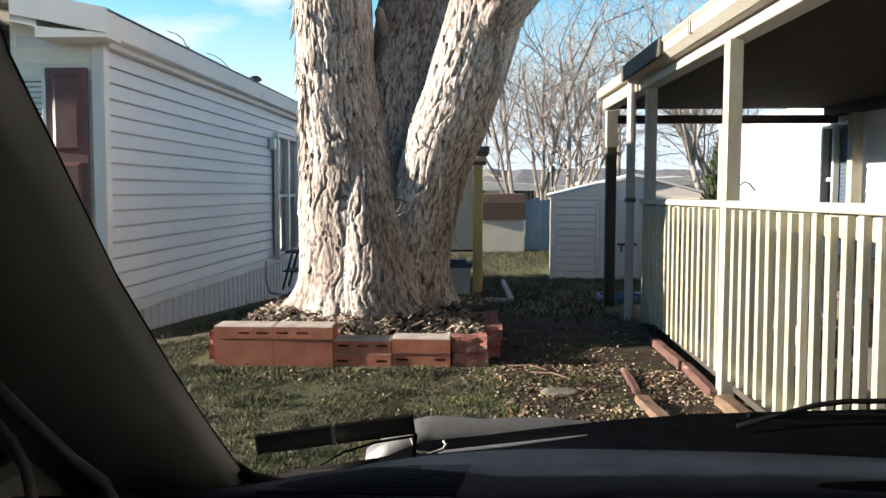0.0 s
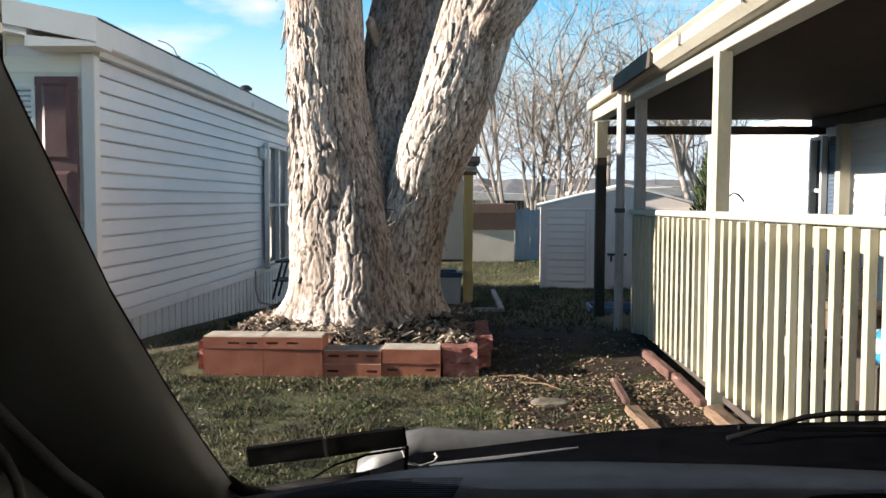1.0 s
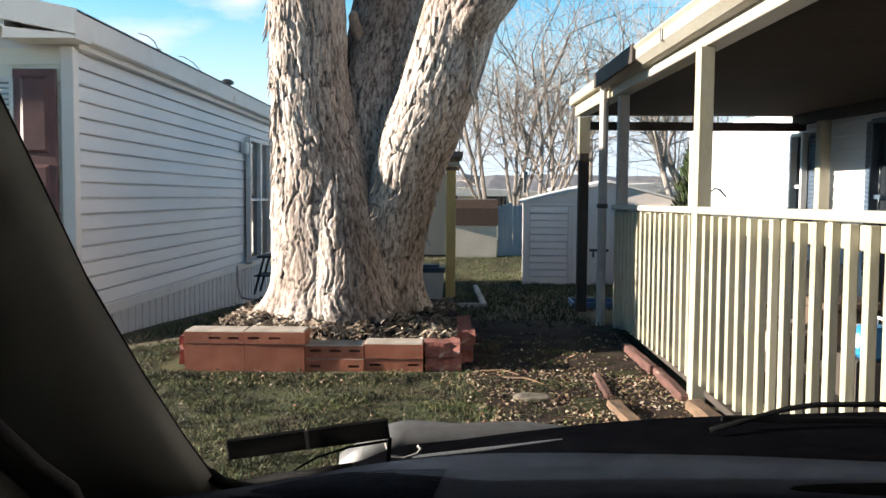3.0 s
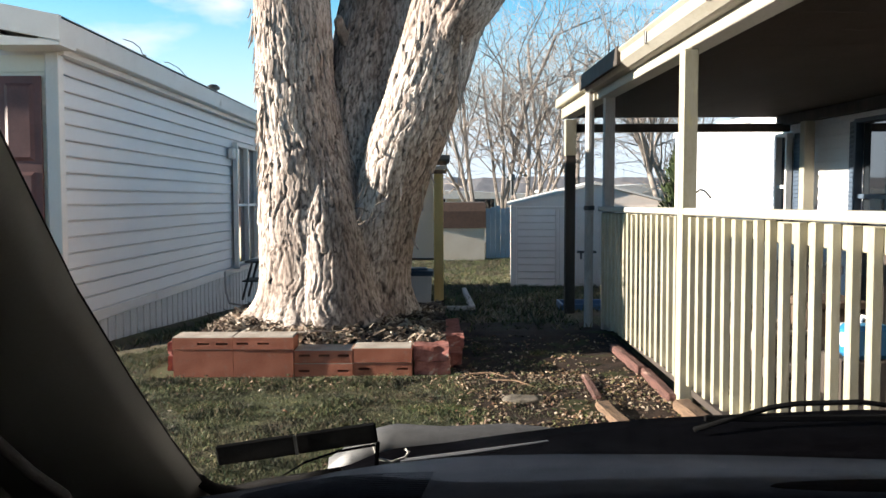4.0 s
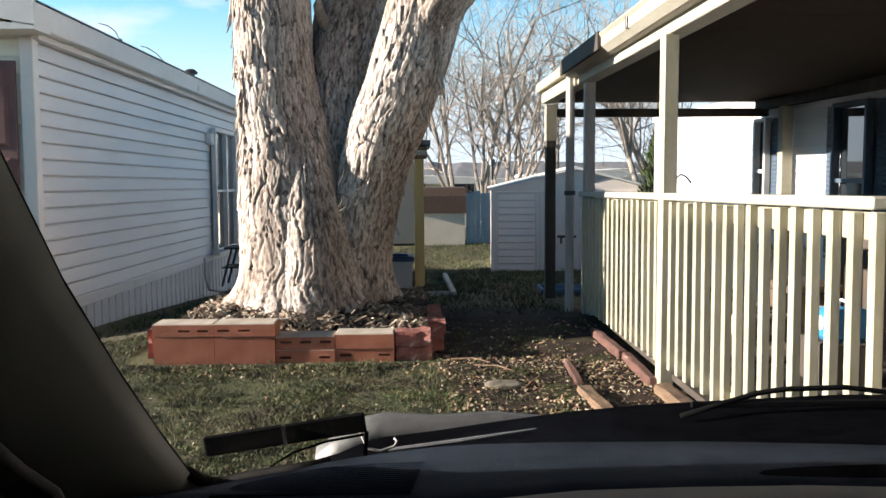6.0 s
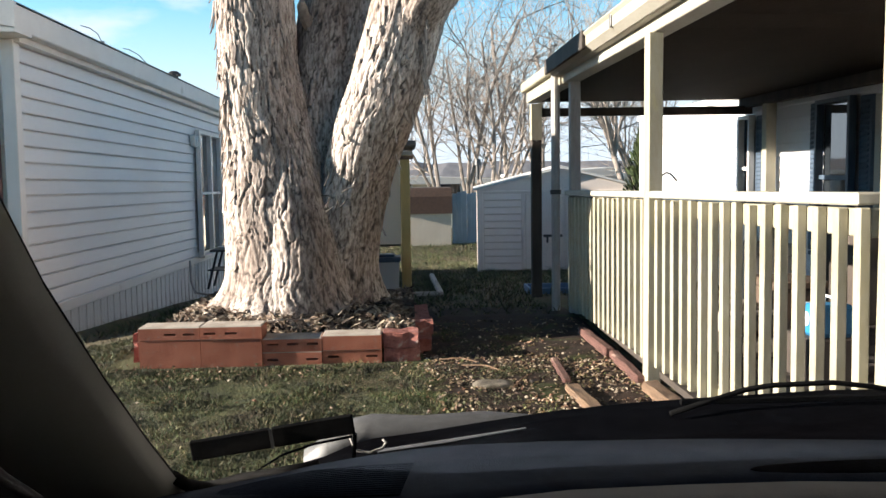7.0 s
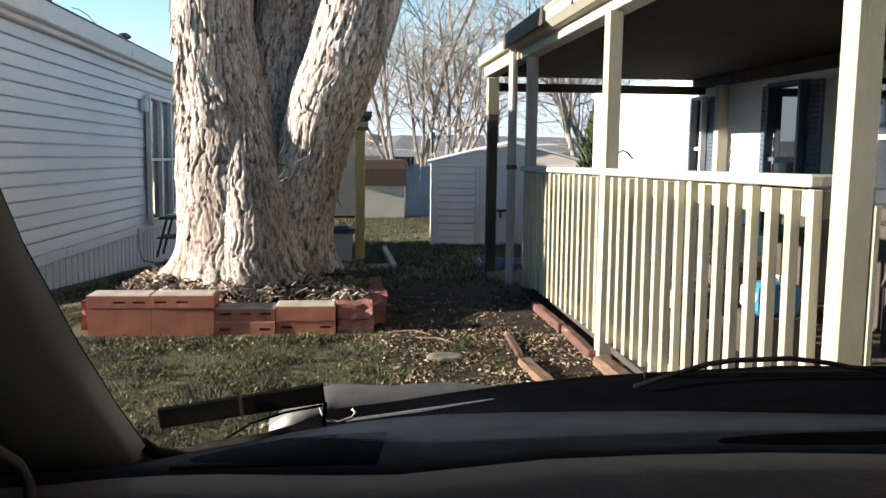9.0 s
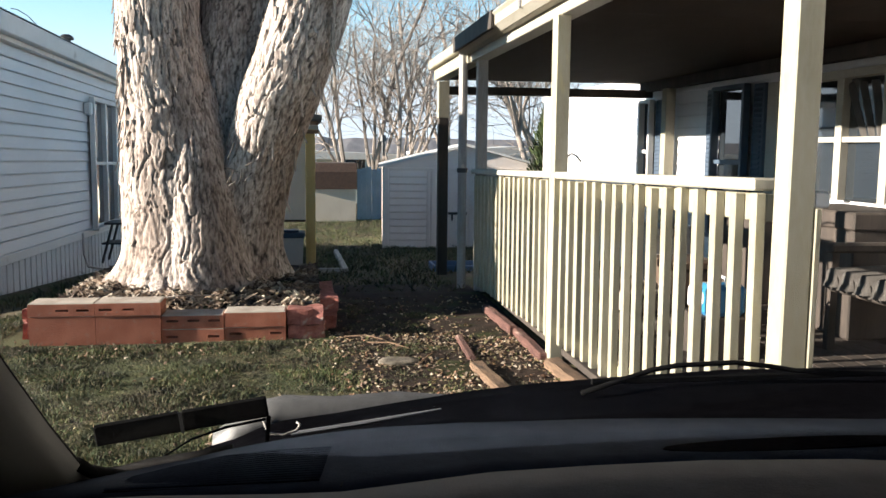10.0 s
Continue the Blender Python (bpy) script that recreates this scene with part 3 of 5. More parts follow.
for y0, y1, z0, z1, trim, near, far in ((9.64, 9.9, 0.7, 1.8, TRIM, (9.36, 9.58), (9.96, 10.16)), (7.44, 8.0, 0.5, 1.83, BLUESHUT, (7.17, 7.36), (8.08, 8.28))):
    window_unit(nh, "window", y0, y1, z0, z1, -0.075, -1, sashes=1, fr=0.04, material=trim)
    side_shutter(nh, *near, z0 - 0.03, z1 + 0.03)
    side_shutter(nh, *far, z0 - 0.03, z1 + 0.03)
window_unit(nh, "window", 4.9, 6.5, 0.92, 1.8, -0.075, -1, sashes=3, fr=0.06, material=WORN)
part("door_casing", boxes((-0.04, 6.94, 0.1, 0.02, 7.1, 1.85), bevel=0.005), WORN, nh)

# ---- the big tree ----
def cells(u, v, period, su, sv, seed):
    """Distance to the nearest and second nearest jittered cell centre on a wrapped (u, v) sheet, the nearest cell's value, and how far below its centre."""
    rng = np.random.RandomState(seed)
    nu = max(3, int(round(period / su)))
    nv = 400
    ju, jv, val = rng.rand(nu, nv), rng.rand(nu, nv), rng.rand(nu, nv)
    gu, gv_ = u / period * nu, v / sv + 40
    iu, iv = np.floor(gu).astype(int), np.floor(gv_).astype(int)
    d1, d2, best, down = np.full(u.shape, 9.0), np.full(u.shape, 9.0), np.zeros(u.shape), np.zeros(u.shape)
    for a in (-1, 0, 1):
        for b in (-1, 0, 1):
            cu, cv = iu + a, (iv + b) % nv
            du = gu - (cu + ju[cu % nu, cv])
            dv = gv_ - (iv + b + jv[cu % nu, cv])
            d = np.sqrt(du * du + dv * dv)
            near_ = d < d1
            d2 = np.where(near_, d1, np.minimum(d2, d))
            down = np.where(near_, -dv, down)
            best = np.where(near_, val[cu % nu, cv], best)
            d1 = np.where(near_, d, d1)
    return d1, d2, best, down


def soft_noise(u, v, period, su, sv, seed):
    rng = np.random.RandomState(seed)
    nu, nv = max(3, int(round(period / su))), 300
    g = rng.rand(nu, nv)
    gu, gv_ = u / period * nu, v / sv + 30
    iu, iv = np.floor(gu).astype(int), np.floor(gv_).astype(int)
    fu, fv = gu - iu, gv_ - iv
    fu, fv = fu * fu * (3 - 2 * fu), fv * fv * (3 - 2 * fv)
    q = lambda a, b: g[(iu + a) % nu, (iv + b) % nv]
    return (q(0, 0) * (1 - fu) + q(1, 0) * fu) * (1 - fv) + (q(0, 1) * (1 - fu) + q(1, 1) * fu) * fv


def trunk_mesh(name, keys, z0, z1, seed, around=300, rise=0.011, flare=0.0, depth=0.022):
    """A trunk through keys (z, x, y, radius) with long bark plates and a root flare."""
    kz = [k[0] for k in keys]
    n = int((z1 - z0) / rise)
    z = np.linspace(z0, z1, n)

    def curve(i):
        vals = np.interp(z, kz, [k[i] for k in keys])
        w = np.ones(25) / 25
        return np.convolve(np.pad(vals, 12, mode="edge"), w, mode="valid")
    cx, cy, r = curve(1), curve(2), curve(3)
    th = np.linspace(0, 2 * math.pi, around, endpoint=False)
    TH, Z = np.meshgrid(th, z)
    Rr, CX, CY = r[:, None], cx[:, None], cy[:, None]
    per = 2 * math.pi * float(np.mean(r))
    U = TH / (2 * math.pi) * per
    warp = (soft_noise(U, Z, per, 0.12, 0.2, seed + 5) - 0.5) * 0.06
    Uw = (U + warp) % per
    Zw = Z + (soft_noise(U, Z, per, 0.1, 0.1, seed + 9) - 0.5) * 0.12
    Uw = (Uw + (soft_noise(U, Z, per, 0.025, 0.035, seed + 14) - 0.5) * 0.018) % per
    Zw = Zw + (soft_noise(U, Z, per, 0.02, 0.03, seed + 15) - 0.5) * 0.07
    a1, a2, val, below = cells(Uw, Zw, per, 0.046, 0.4, seed)
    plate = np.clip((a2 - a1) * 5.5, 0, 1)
    b1, b2, val2, _ = cells(Uw, Zw + 3, per, 0.017, 0.13, seed + 2)
    small = np.clip((b2 - b1) * 3, 0, 1)
    lift = (val - 0.5) * 1.0
    h = depth * (plate ** 0.7 * (0.85 + 0.45 * lift + 0.35 * np.clip(below, -0.6, 0.8)) + 0.14 * small + 0.22 * (val2 - 0.5) * plate)
    h += 0.05 * (soft_noise(U, Z, per, 0.45, 0.8, seed + 3) - 0.5) * (Rr / 0.4)
    h += 0.004 * (soft_noise(U, Z, per, 0.03, 0.12, seed + 4) - 0.5)
    fl = flare * np.exp(-np.maximum(Z - z0 - 0.12, 0) / 0.13) * (0.55 + 0.75 * np.abs(np.sin(TH * 2.5 + seed)) ** 1.4)
    RR = Rr * (1 + fl) + h
    X, Y = CX + RR * np.cos(TH), CY + RR * np.sin(TH)
    Zd = Z + 0.02 * (plate - 0.5) * (soft_noise(U, Z, per, 0.06, 0.15, seed + 8) - 0.3)
    verts = np.stack([X, Y, Zd], -1).reshape(-1, 3)
    i = np.arange(n - 1)[:, None] * around
    j = np.arange(around)[None, :]
    j2 = (j + 1) % around
    faces = np.stack([i + j, i + j2, i + around + j2, i + around + j], -1).reshape(-1, 4)
    me = bpy.data.meshes.new(name)
    me.from_pydata(verts.tolist(), [], faces.tolist())
    me.materials.append(BARK)
    me.shade_smooth()
    at = me.attributes.new("plate", "FLOAT", "POINT")
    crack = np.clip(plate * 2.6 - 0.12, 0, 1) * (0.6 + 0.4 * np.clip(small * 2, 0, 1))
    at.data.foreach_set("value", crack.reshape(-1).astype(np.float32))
    return me


tree = thing("maple_tree", "huge old maple with shaggy grey bark and two leaning stems", "tree", (-0.85, 6.9, 0.2))
TO = (0.85, -6.9, -0.2)
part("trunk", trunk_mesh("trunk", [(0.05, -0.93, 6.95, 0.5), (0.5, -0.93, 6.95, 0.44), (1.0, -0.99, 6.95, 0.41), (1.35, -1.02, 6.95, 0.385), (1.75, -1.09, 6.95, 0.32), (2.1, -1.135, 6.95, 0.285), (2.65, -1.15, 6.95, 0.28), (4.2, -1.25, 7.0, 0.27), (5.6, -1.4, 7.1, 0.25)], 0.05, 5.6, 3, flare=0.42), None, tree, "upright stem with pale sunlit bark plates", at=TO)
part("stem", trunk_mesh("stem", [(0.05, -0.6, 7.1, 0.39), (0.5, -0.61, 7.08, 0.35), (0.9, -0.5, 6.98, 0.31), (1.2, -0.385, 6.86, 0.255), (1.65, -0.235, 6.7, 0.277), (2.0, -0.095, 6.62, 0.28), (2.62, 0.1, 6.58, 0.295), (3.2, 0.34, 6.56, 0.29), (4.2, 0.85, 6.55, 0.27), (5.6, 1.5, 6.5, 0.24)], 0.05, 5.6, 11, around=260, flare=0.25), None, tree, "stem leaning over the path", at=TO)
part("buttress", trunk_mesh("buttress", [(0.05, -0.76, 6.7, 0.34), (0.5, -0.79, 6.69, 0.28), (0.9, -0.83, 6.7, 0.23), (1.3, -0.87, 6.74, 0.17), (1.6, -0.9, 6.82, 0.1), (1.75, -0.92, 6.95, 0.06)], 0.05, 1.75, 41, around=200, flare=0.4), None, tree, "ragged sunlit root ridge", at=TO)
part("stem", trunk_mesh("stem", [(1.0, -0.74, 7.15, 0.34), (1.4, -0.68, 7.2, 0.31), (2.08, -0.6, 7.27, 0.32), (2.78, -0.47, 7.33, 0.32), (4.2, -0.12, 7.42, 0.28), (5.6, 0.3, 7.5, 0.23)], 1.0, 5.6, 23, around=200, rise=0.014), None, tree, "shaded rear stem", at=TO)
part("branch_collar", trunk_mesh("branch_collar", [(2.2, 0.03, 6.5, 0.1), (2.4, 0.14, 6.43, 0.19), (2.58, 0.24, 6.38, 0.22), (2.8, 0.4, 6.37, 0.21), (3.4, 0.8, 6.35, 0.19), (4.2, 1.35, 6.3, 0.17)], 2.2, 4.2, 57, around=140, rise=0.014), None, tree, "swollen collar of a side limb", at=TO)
SHRED = mat("loose bark strip", (0.16, 0.125, 0.105), (0.42, 0.37, 0.33), 30, 0.95, 0.3, 120, stretch=(1, 1, 0.2), island=True, rnd=0.25)


def loose_bark(count, keys, z0, z1, seed):
    """Thin curling strips of bark that hang off a stem, held at the top, free at the bottom."""
    r_ = random.Random(seed)
    kz = [k[0] for k in keys]
    bm = bmesh.new()
    for _ in range(count):
        z = r_.uniform(z0, z1)
        x, y, r = (float(np.interp(z, kz, [k[i] for k in keys])) for i in (1, 2, 3))
        a, ln, w = r_.uniform(2.6, 5.9), r_.uniform(0.06, 0.2), r_.uniform(0.006, 0.016)
        out, lean_ = r_.uniform(0.01, 0.045), r_.uniform(-0.08, 0.08)
        rows_ = []
        for k in range(5):
            u = k / 4
            rr, an = r + 0.024 + out * u ** 2, a + lean_ * u
            ww = w * (1 - 0.6 * u ** 2) / r
            rows_.append([bm.verts.new((x + rr * math.cos(an + q), y + rr * math.sin(an + q), z - ln * u)) for q in (-ww, ww)]
                         + [bm.verts.new((x + (rr - 0.006) * math.cos(an + q), y + (rr - 0.006) * math.sin(an + q), z - ln * u)) for q in (ww, -ww)])
        for p, q in zip(rows_, rows_[1:]):
            for k in range(4):
                bm.faces.new((p[k], p[(k + 1) % 4], q[(k + 1) % 4], q[k]))
    return bm


part("loose_bark", loose_bark(210, [(0.05, -0.93, 6.95, 0.55), (0.5, -0.93, 6.95, 0.45), (1.0, -0.99, 6.95, 0.41), (1.35, -1.02, 6.95, 0.385), (1.75, -1.09, 6.95, 0.32), (2.1, -1.135, 6.95, 0.285), (3.4, -1.2, 6.97, 0.28)], 0.35, 3.4, 8), SHRED, tree, "loose hanging strips of bark", at=TO)
part("loose_bark", loose_bark(90, [(0.9, -0.5, 6.98, 0.31), (1.2, -0.385, 6.86, 0.255), (1.65, -0.235, 6.7, 0.277), (2.0, -0.095, 6.62, 0.28), (2.62, 0.1, 6.58, 0.295), (3.2, 0.34, 6.56, 0.29)], 0.9, 3.1, 9), SHRED, tree, "loose hanging strips of bark", at=TO)
part("broken_stub", tube_bm([(-0.74, 7.1, 2.42), (-0.77, 7.0, 2.5), (-0.78, 6.94, 2.56), (-0.77, 6.9, 2.59)], [0.05, 0.045, 0.04, 0.02], 9), TWIG, tree, "short broken branch stub in the fork", at=TO)

rs = random.Random(77)
for k in range(9):
    a = Vector((-0.55 + rs.uniform(-0.06, 0.1), 6.42 + rs.uniform(-0.02, 0.05), 1.02 + rs.uniform(-0.05, 0.16)))
    b = a + Vector((rs.uniform(-0.1, 0.1), -rs.uniform(0.02, 0.09), rs.uniform(0.02, 0.12)))
    part("sprout", tube_bm([tuple(a - Vector((0, -0.12, 0))), tuple(a), tuple((a + b) / 2 + Vector((0.01, 0, 0.01))), tuple(b)], [0.006, 0.005, 0.004, 0.002], 5), DARKWOOD, tree, at=TO)


def branches(seed, base, height, spread=0.62, r0=0.12, levels=3, first=0.1, lean=(0, 0), rmin=0.0058):
    """Bare limbs and twigs as one list of vertices and faces, and the trunk's line."""
    rng = random.Random(seed)
    verts, faces = [], []

    def seg(a, b, ra, rb, sides):
        d = (b - a).normalized()
        s = d.orthogonal().normalized()
        t = d.cross(s)
        o = len(verts)
        for p, r in ((a, ra), (b, rb)):
            for k in range(sides):
                w = k * math.tau / sides
                verts.append(p + (s * math.cos(w) + t * math.sin(w)) * r)
        for k in range(sides):
            faces.append((o + k, o + (k + 1) % sides, o + sides + (k + 1) % sides, o + sides + k))

    def grow(p, d, length, r, level):
        n = (6, 4, 3, 3)[min(level, 3)]
        sides = 6 if level == 0 else (4 if level < 3 else 3)
        pts = [p]
        for i in range(n):
            d = (d + Vector((rng.uniform(-1, 1), rng.uniform(-1, 1), rng.uniform(-0.5, 0.6))) * (0.12 if level == 0 else 0.24)).normalized()
            q = pts[-1] + d * (length / n)
            ra, rb = r * (1 - 0.45 * i / n), r * (1 - 0.45 * (i + 1) / n)
            seg(pts[-1], q, max(ra, rmin), max(rb, rmin * 0.8), sides)
            pts.append(q)
            if level < levels:
                for _ in range(((0 if i == 0 else rng.randint(1, 2)), rng.randint(1, 2), rng.randint(0, 2), 0)[min(level, 3)]):
                    a = rng.uniform(0, math.tau)
                    s = d.orthogonal().normalized()
                    t = d.cross(s)
                    tilt = rng.uniform(0.35, 0.85) * spread * 2
                    nd = (d * math.cos(tilt) + (s * math.cos(a) + t * math.sin(a)) * math.sin(tilt) + Vector((0, 0, 0.1))).normalized()
                    grow(q, nd, length * (rng.uniform(0.3, 0.55) if level == 0 else rng.uniform(0.5, 0.8)), rb * rng.uniform(0.4, 0.65), level + 1)

    b = Vector(base)
    top = b + Vector((lean[0], lean[1], 1)).normalized() * height * first
    grow(top, Vector((lean[0], lean[1], 1)).normalized(), height * (1 - first) * 0.78, r0 * 0.85, 0)
    for k in range(3):
        a = rng.uniform(0, 6.3)
        grow(top, (Vector((lean[0], lean[1], 1)) + Vector((math.cos(a), math.sin(a), 0)) * rng.uniform(0.25, 0.7)).normalized(), height * (1 - first) * 0.6, r0 * 0.6, 0)
    return verts, faces, top


def bare_tree(seed, x, y, height, r0, label, **kw):
    z = ground_z(x, y) - 0.05
    r0 *= 0.68
    t = thing("bare_tree", label, "tree", (x, y, z), group="bare trees behind the homes")
    v, f, top = branches(seed, (0, 0, 0), height, r0=r0, **kw)
    part("trunk", tube_bm([(0, 0, 0), (top.x * 0.5 + 0.02, top.y * 0.5, top.z * 0.5), tuple(top)], [r0 * 1.2, r0, r0 * 0.86], 8), TWIG, t, smooth=True)
    part("crown", pydata("crown", v, f, TWIG), None, t, "leafless branches and fine twigs")


bare_tree(1, 1.2, 29, 8.2, 0.14, "tall bare grey tree with upright limbs", lean=(-0.05, 0))
bare_tree(2, 2.1, 30, 9.5, 0.16, "tall bare tree with many fine twigs", lean=(0.02, 0))
bare_tree(3, 2.6, 28, 8.0, 0.12, "slender bare tree with a forked trunk", lean=(0.12, 0))
bare_tree(4, 3.6, 33, 9.5, 0.16, "bare tree with spreading branches", lean=(0.1, 0))
bare_tree(5, 5.6, 36, 9.4, 0.17, "bare tree rising behind the white shed", lean=(-0.04, 0))
bare_tree(7, 7.2, 27, 7.6, 0.15, "bare tree leaning behind the porch", lean=(-0.3, 0), first=0.35)
bare_tree(8, 8.6, 31, 8.5, 0.15, "bare tree behind the white home", lean=(-0.2, 0))
bare_tree(12, 10.5, 36, 8.6, 0.15, "distant bare tree beside the white home", lean=(-0.1, 0))

# ---- red block bed round the tree ----


def block_mesh(w, d, h, rows, slots=3, seed=0, rough_=0.0, bottom=0.0):
    """A concrete block with slots sunk into its front (towards -y); rows: (z, height) of each row of slots."""
    rng = random.Random(seed)
    bm = bmesh.new()
    us = [0.0]
    sw = w * 0.19
    for k in range(slots):
        c = w * (k + 0.5) / slots + rng.uniform(-0.006, 0.006)
        us += [c - sw / 2, c + sw / 2]
    us.append(w)
    vs = [0.0]
    for z, hh in rows:
        vs += [z, z + hh]
    vs.append(h)

    def quad(*c):
        bm.faces.new([bm.verts.new(p) for p in c])
    for i in range(len(us) - 1):
        for j in range(len(vs) - 1):
            u0, u1, v0, v1 = us[i], us[i + 1], vs[j], vs[j + 1]
            if i % 2 and j % 2 and rng.random() > 0.12:
                e = 0.07
                quad((u0, e, v0), (u1, e, v0), (u1, e, v1), (u0, e, v1))
                quad((u0, 0, v0), (u1, 0, v0), (u1, e, v0), (u0, e, v0))
                quad((u0, e, v1), (u1, e, v1), (u1, 0, v1), (u0, 0, v1))
                quad((u0, 0, v0), (u0, e, v0), (u0, e, v1), (u0, 0, v1))
                quad((u1, e, v0), (u1, 0, v0), (u1, 0, v1), (u1, e, v1))
            else:
                quad((u0, 0, v0), (u1, 0, v0), (u1, 0, v1), (u0, 0, v1))
    quad((0, d, 0), (0, 0, 0), (0, 0, h), (0, d, h))
    quad((w, 0, 0), (w, d, 0), (w, d, h), (w, 0, h))
    quad((w, d, 0), (0, d, 0), (0, d, h), (w, d, h))
    quad((0, d, 0), (w, d, 0), (w, 0, 0), (0, 0, 0))
    bmesh.ops.remove_doubles(bm, verts=bm.verts, dist=0.0004)
    t = 0.008
    ring = [(t, t), (w - t, t), (w - t, d - t), (t, d - t)]
    lo = [bm.verts.new(c) for c in ((0, 0, h), (w, 0, h), (w, d, h), (0, d, h))]
    hi = [bm.verts.new((x, y, h + t)) for x, y in ring]
    for k in range(4):
        bm.faces.new((lo[k], lo[(k + 1) % 4], hi[(k + 1) % 4], hi[k]))
    bm.faces.new(hi)
    me = bpy.data.meshes.new("wall_block")
    bmesh.ops.recalc_face_normals(bm, faces=bm.faces)
    bm.to_mesh(me)
    bm.free()
    me.materials.append(REDBLOCK)
    me.materials.append(CAPM)
    for p in me.polygons:
        if p.center.z > h + 0.001:
            p.material_index = 1
    return me


def rough_block(w, d, h, seed):
    bm = bmesh.new()
    bm_box(bm, 0, 0, 0, w, d, h)
    bmesh.ops.subdivide_edges(bm, edges=bm.edges, cuts=6, use_grid_fill=True)
    for v in bm.verts:
        q = noise.noise(v.co * 14 + Vector((seed * 3.1, 0, 0)))
        q2 = noise.noise(v.co * 40 + Vector((seed * 1.7, 5, 0)))
        v.co += Vector((q2 * 0.008, q * 0.018, q * 0.01 + q2 * 0.004))
    return mesh_of("split_block", bm, SPLITRED)


BG = "red blocks edging the tree bed"
BLK = (
    ("red concrete block with a plain sunlit face", -1.775, 5.762, 0.0, 0.4, 0.2, 0.185, ()),
    ("red concrete block with a plain sunlit face", -1.372, 5.757, 0.0, 0.4, 0.2, 0.185, ()),
    ("red cap block with three dark slots", -1.778, 5.758, 0.188, 0.402, 0.205, 0.078, ((0.03, 0.014),)),
    ("red cap block with three dark slots", -1.374, 5.752, 0.188, 0.405, 0.205, 0.08, ((0.032, 0.014),)),
    ("red half block with slots half sunk in grass", -0.968, 5.77, -0.02, 0.39, 0.2, 0.105, ((0.05, 0.016),)),
    ("red half block with three slots and a dusty top", -0.968, 5.768, 0.09, 0.39, 0.2, 0.085, ((0.045, 0.014),)),
    ("red half block with three slots", -0.574, 5.775, -0.02, 0.393, 0.2, 0.11, ((0.062, 0.016),)),
    ("red half block with a dusty top", -0.574, 5.77, 0.094, 0.393, 0.2, 0.095, ()),
)
for i, (lab, x, y, z, w, d, h, rows) in enumerate(BLK):
    single("wall_block", block_mesh(w, d, h, rows, seed=i), None, lab, "block", (x, y, z), BG).rotation_euler = (0, 0, random.uniform(-0.012, 0.012))
ROUGH = [(-0.165, 5.8, 0.0, 0.24, 0.2, 0.095), (-0.17, 5.79, 0.098, 0.235, 0.2, 0.1), (-0.04, 6.05, 0.0, 0.2, 0.3, 0.1), (-0.02, 6.3, 0.09, 0.2, 0.2, 0.09), (-0.02, 6.36, 0.0, 0.19, 0.3, 0.09), (0.0, 6.7, 0.0, 0.17, 0.3, 0.1),
         (-1.88, 5.98, 0.0, 0.19, 0.28, 0.1), (-1.885, 6.0, 0.104, 0.19, 0.2, 0.09), (-1.88, 6.28, 0.0, 0.19, 0.34, 0.12), (-1.88, 6.64, 0.0, 0.19, 0.36, 0.12), (-1.88, 7.02, 0.0, 0.19, 0.36, 0.12),
         (-1.88, 7.4, -0.02, 0.19, 0.36, 0.12), (0.0, 7.05, 0.0, 0.17, 0.36, 0.09), (0.0, 7.45, -0.02, 0.17, 0.36, 0.1)]
for i, (x, y, z, w, d, h) in enumerate(ROUGH):
    single("split_block", rough_block(w, d, h, i), None, "rough split-faced red block, chipped", "block", (x, y, z), BG)

# mulch
mx_, my_ = np.linspace(-1.8, 0.05, 60), np.linspace(5.95, 8.2, 70)


def mulch_z(x, y):
    r = math.hypot((x + 0.85) / 0.95, (y - 6.95) / 0.95)
    return 0.17 + 0.16 * max(0, 1 - r) ** 0.7 + 0.025 * noise.noise((x * 5, y * 5, 1)) + 0.012 * noise.noise((x * 17, y * 17, 2)) - (0.02 if y < 6.05 else 0)


mv = [(x, y, mulch_z(x, y)) for y in my_ for x in mx_]
mf = [(j * 60 + i, j * 60 + i + 1, (j + 1) * 60 + i + 1, (j + 1) * 60 + i) for j in range(69) for i in range(59)]
single("mulch_bed", pydata("mulch_bed", mv, mf, SOIL, True), None, "dark mulch heaped round the tree trunk", "mulch", kind="stuff")


def scatter(name, spots, size, stops, label, category, flat=0.35, long=3.0, seed=1, at_top=None):
    """Many curled chips or leaves, each two folded faces with their backs."""
    rng = random.Random(seed)
    v, f = [], []
    for x, y, z in spots:
        s = size * rng.uniform(0.5, 1.5)
        q = Euler((rng.uniform(-flat, flat) * 1.5, rng.uniform(-flat, flat) * 1.5, rng.uniform(0, 6.3))).to_matrix()
        w, l_ = s * rng.uniform(0.5, 1.0), s * long * rng.uniform(0.5, 1.2)
        b = s * rng.uniform(0.1, 0.7)
        o = len(v)
        for c in ((-l_ / 2, -w / 2, 0), (0, -w / 2, b), (l_ / 2, -w / 2, 0), (l_ / 2, w / 2, 0), (0, w / 2, b * 0.8), (-l_ / 2, w / 2, 0), (0, 0, -s * 0.3)):
            v.append(tuple(Vector((x, y, z + s * 0.25)) + q @ Vector(c)))
        f += [(o, o + 1, o + 4, o + 5), (o + 1, o + 2, o + 3, o + 4), (o, o + 6, o + 1), (o + 2, o + 1, o + 6), (o + 3, o + 2, o + 6), (o + 4, o + 3, o + 6), (o + 5, o + 4, o + 6), (o, o + 5, o + 6)]
    return single(name, pydata(name, v, f, leafy(name, stops)), None, label, category, kind="stuff")


rng = random.Random(5)
spots = []
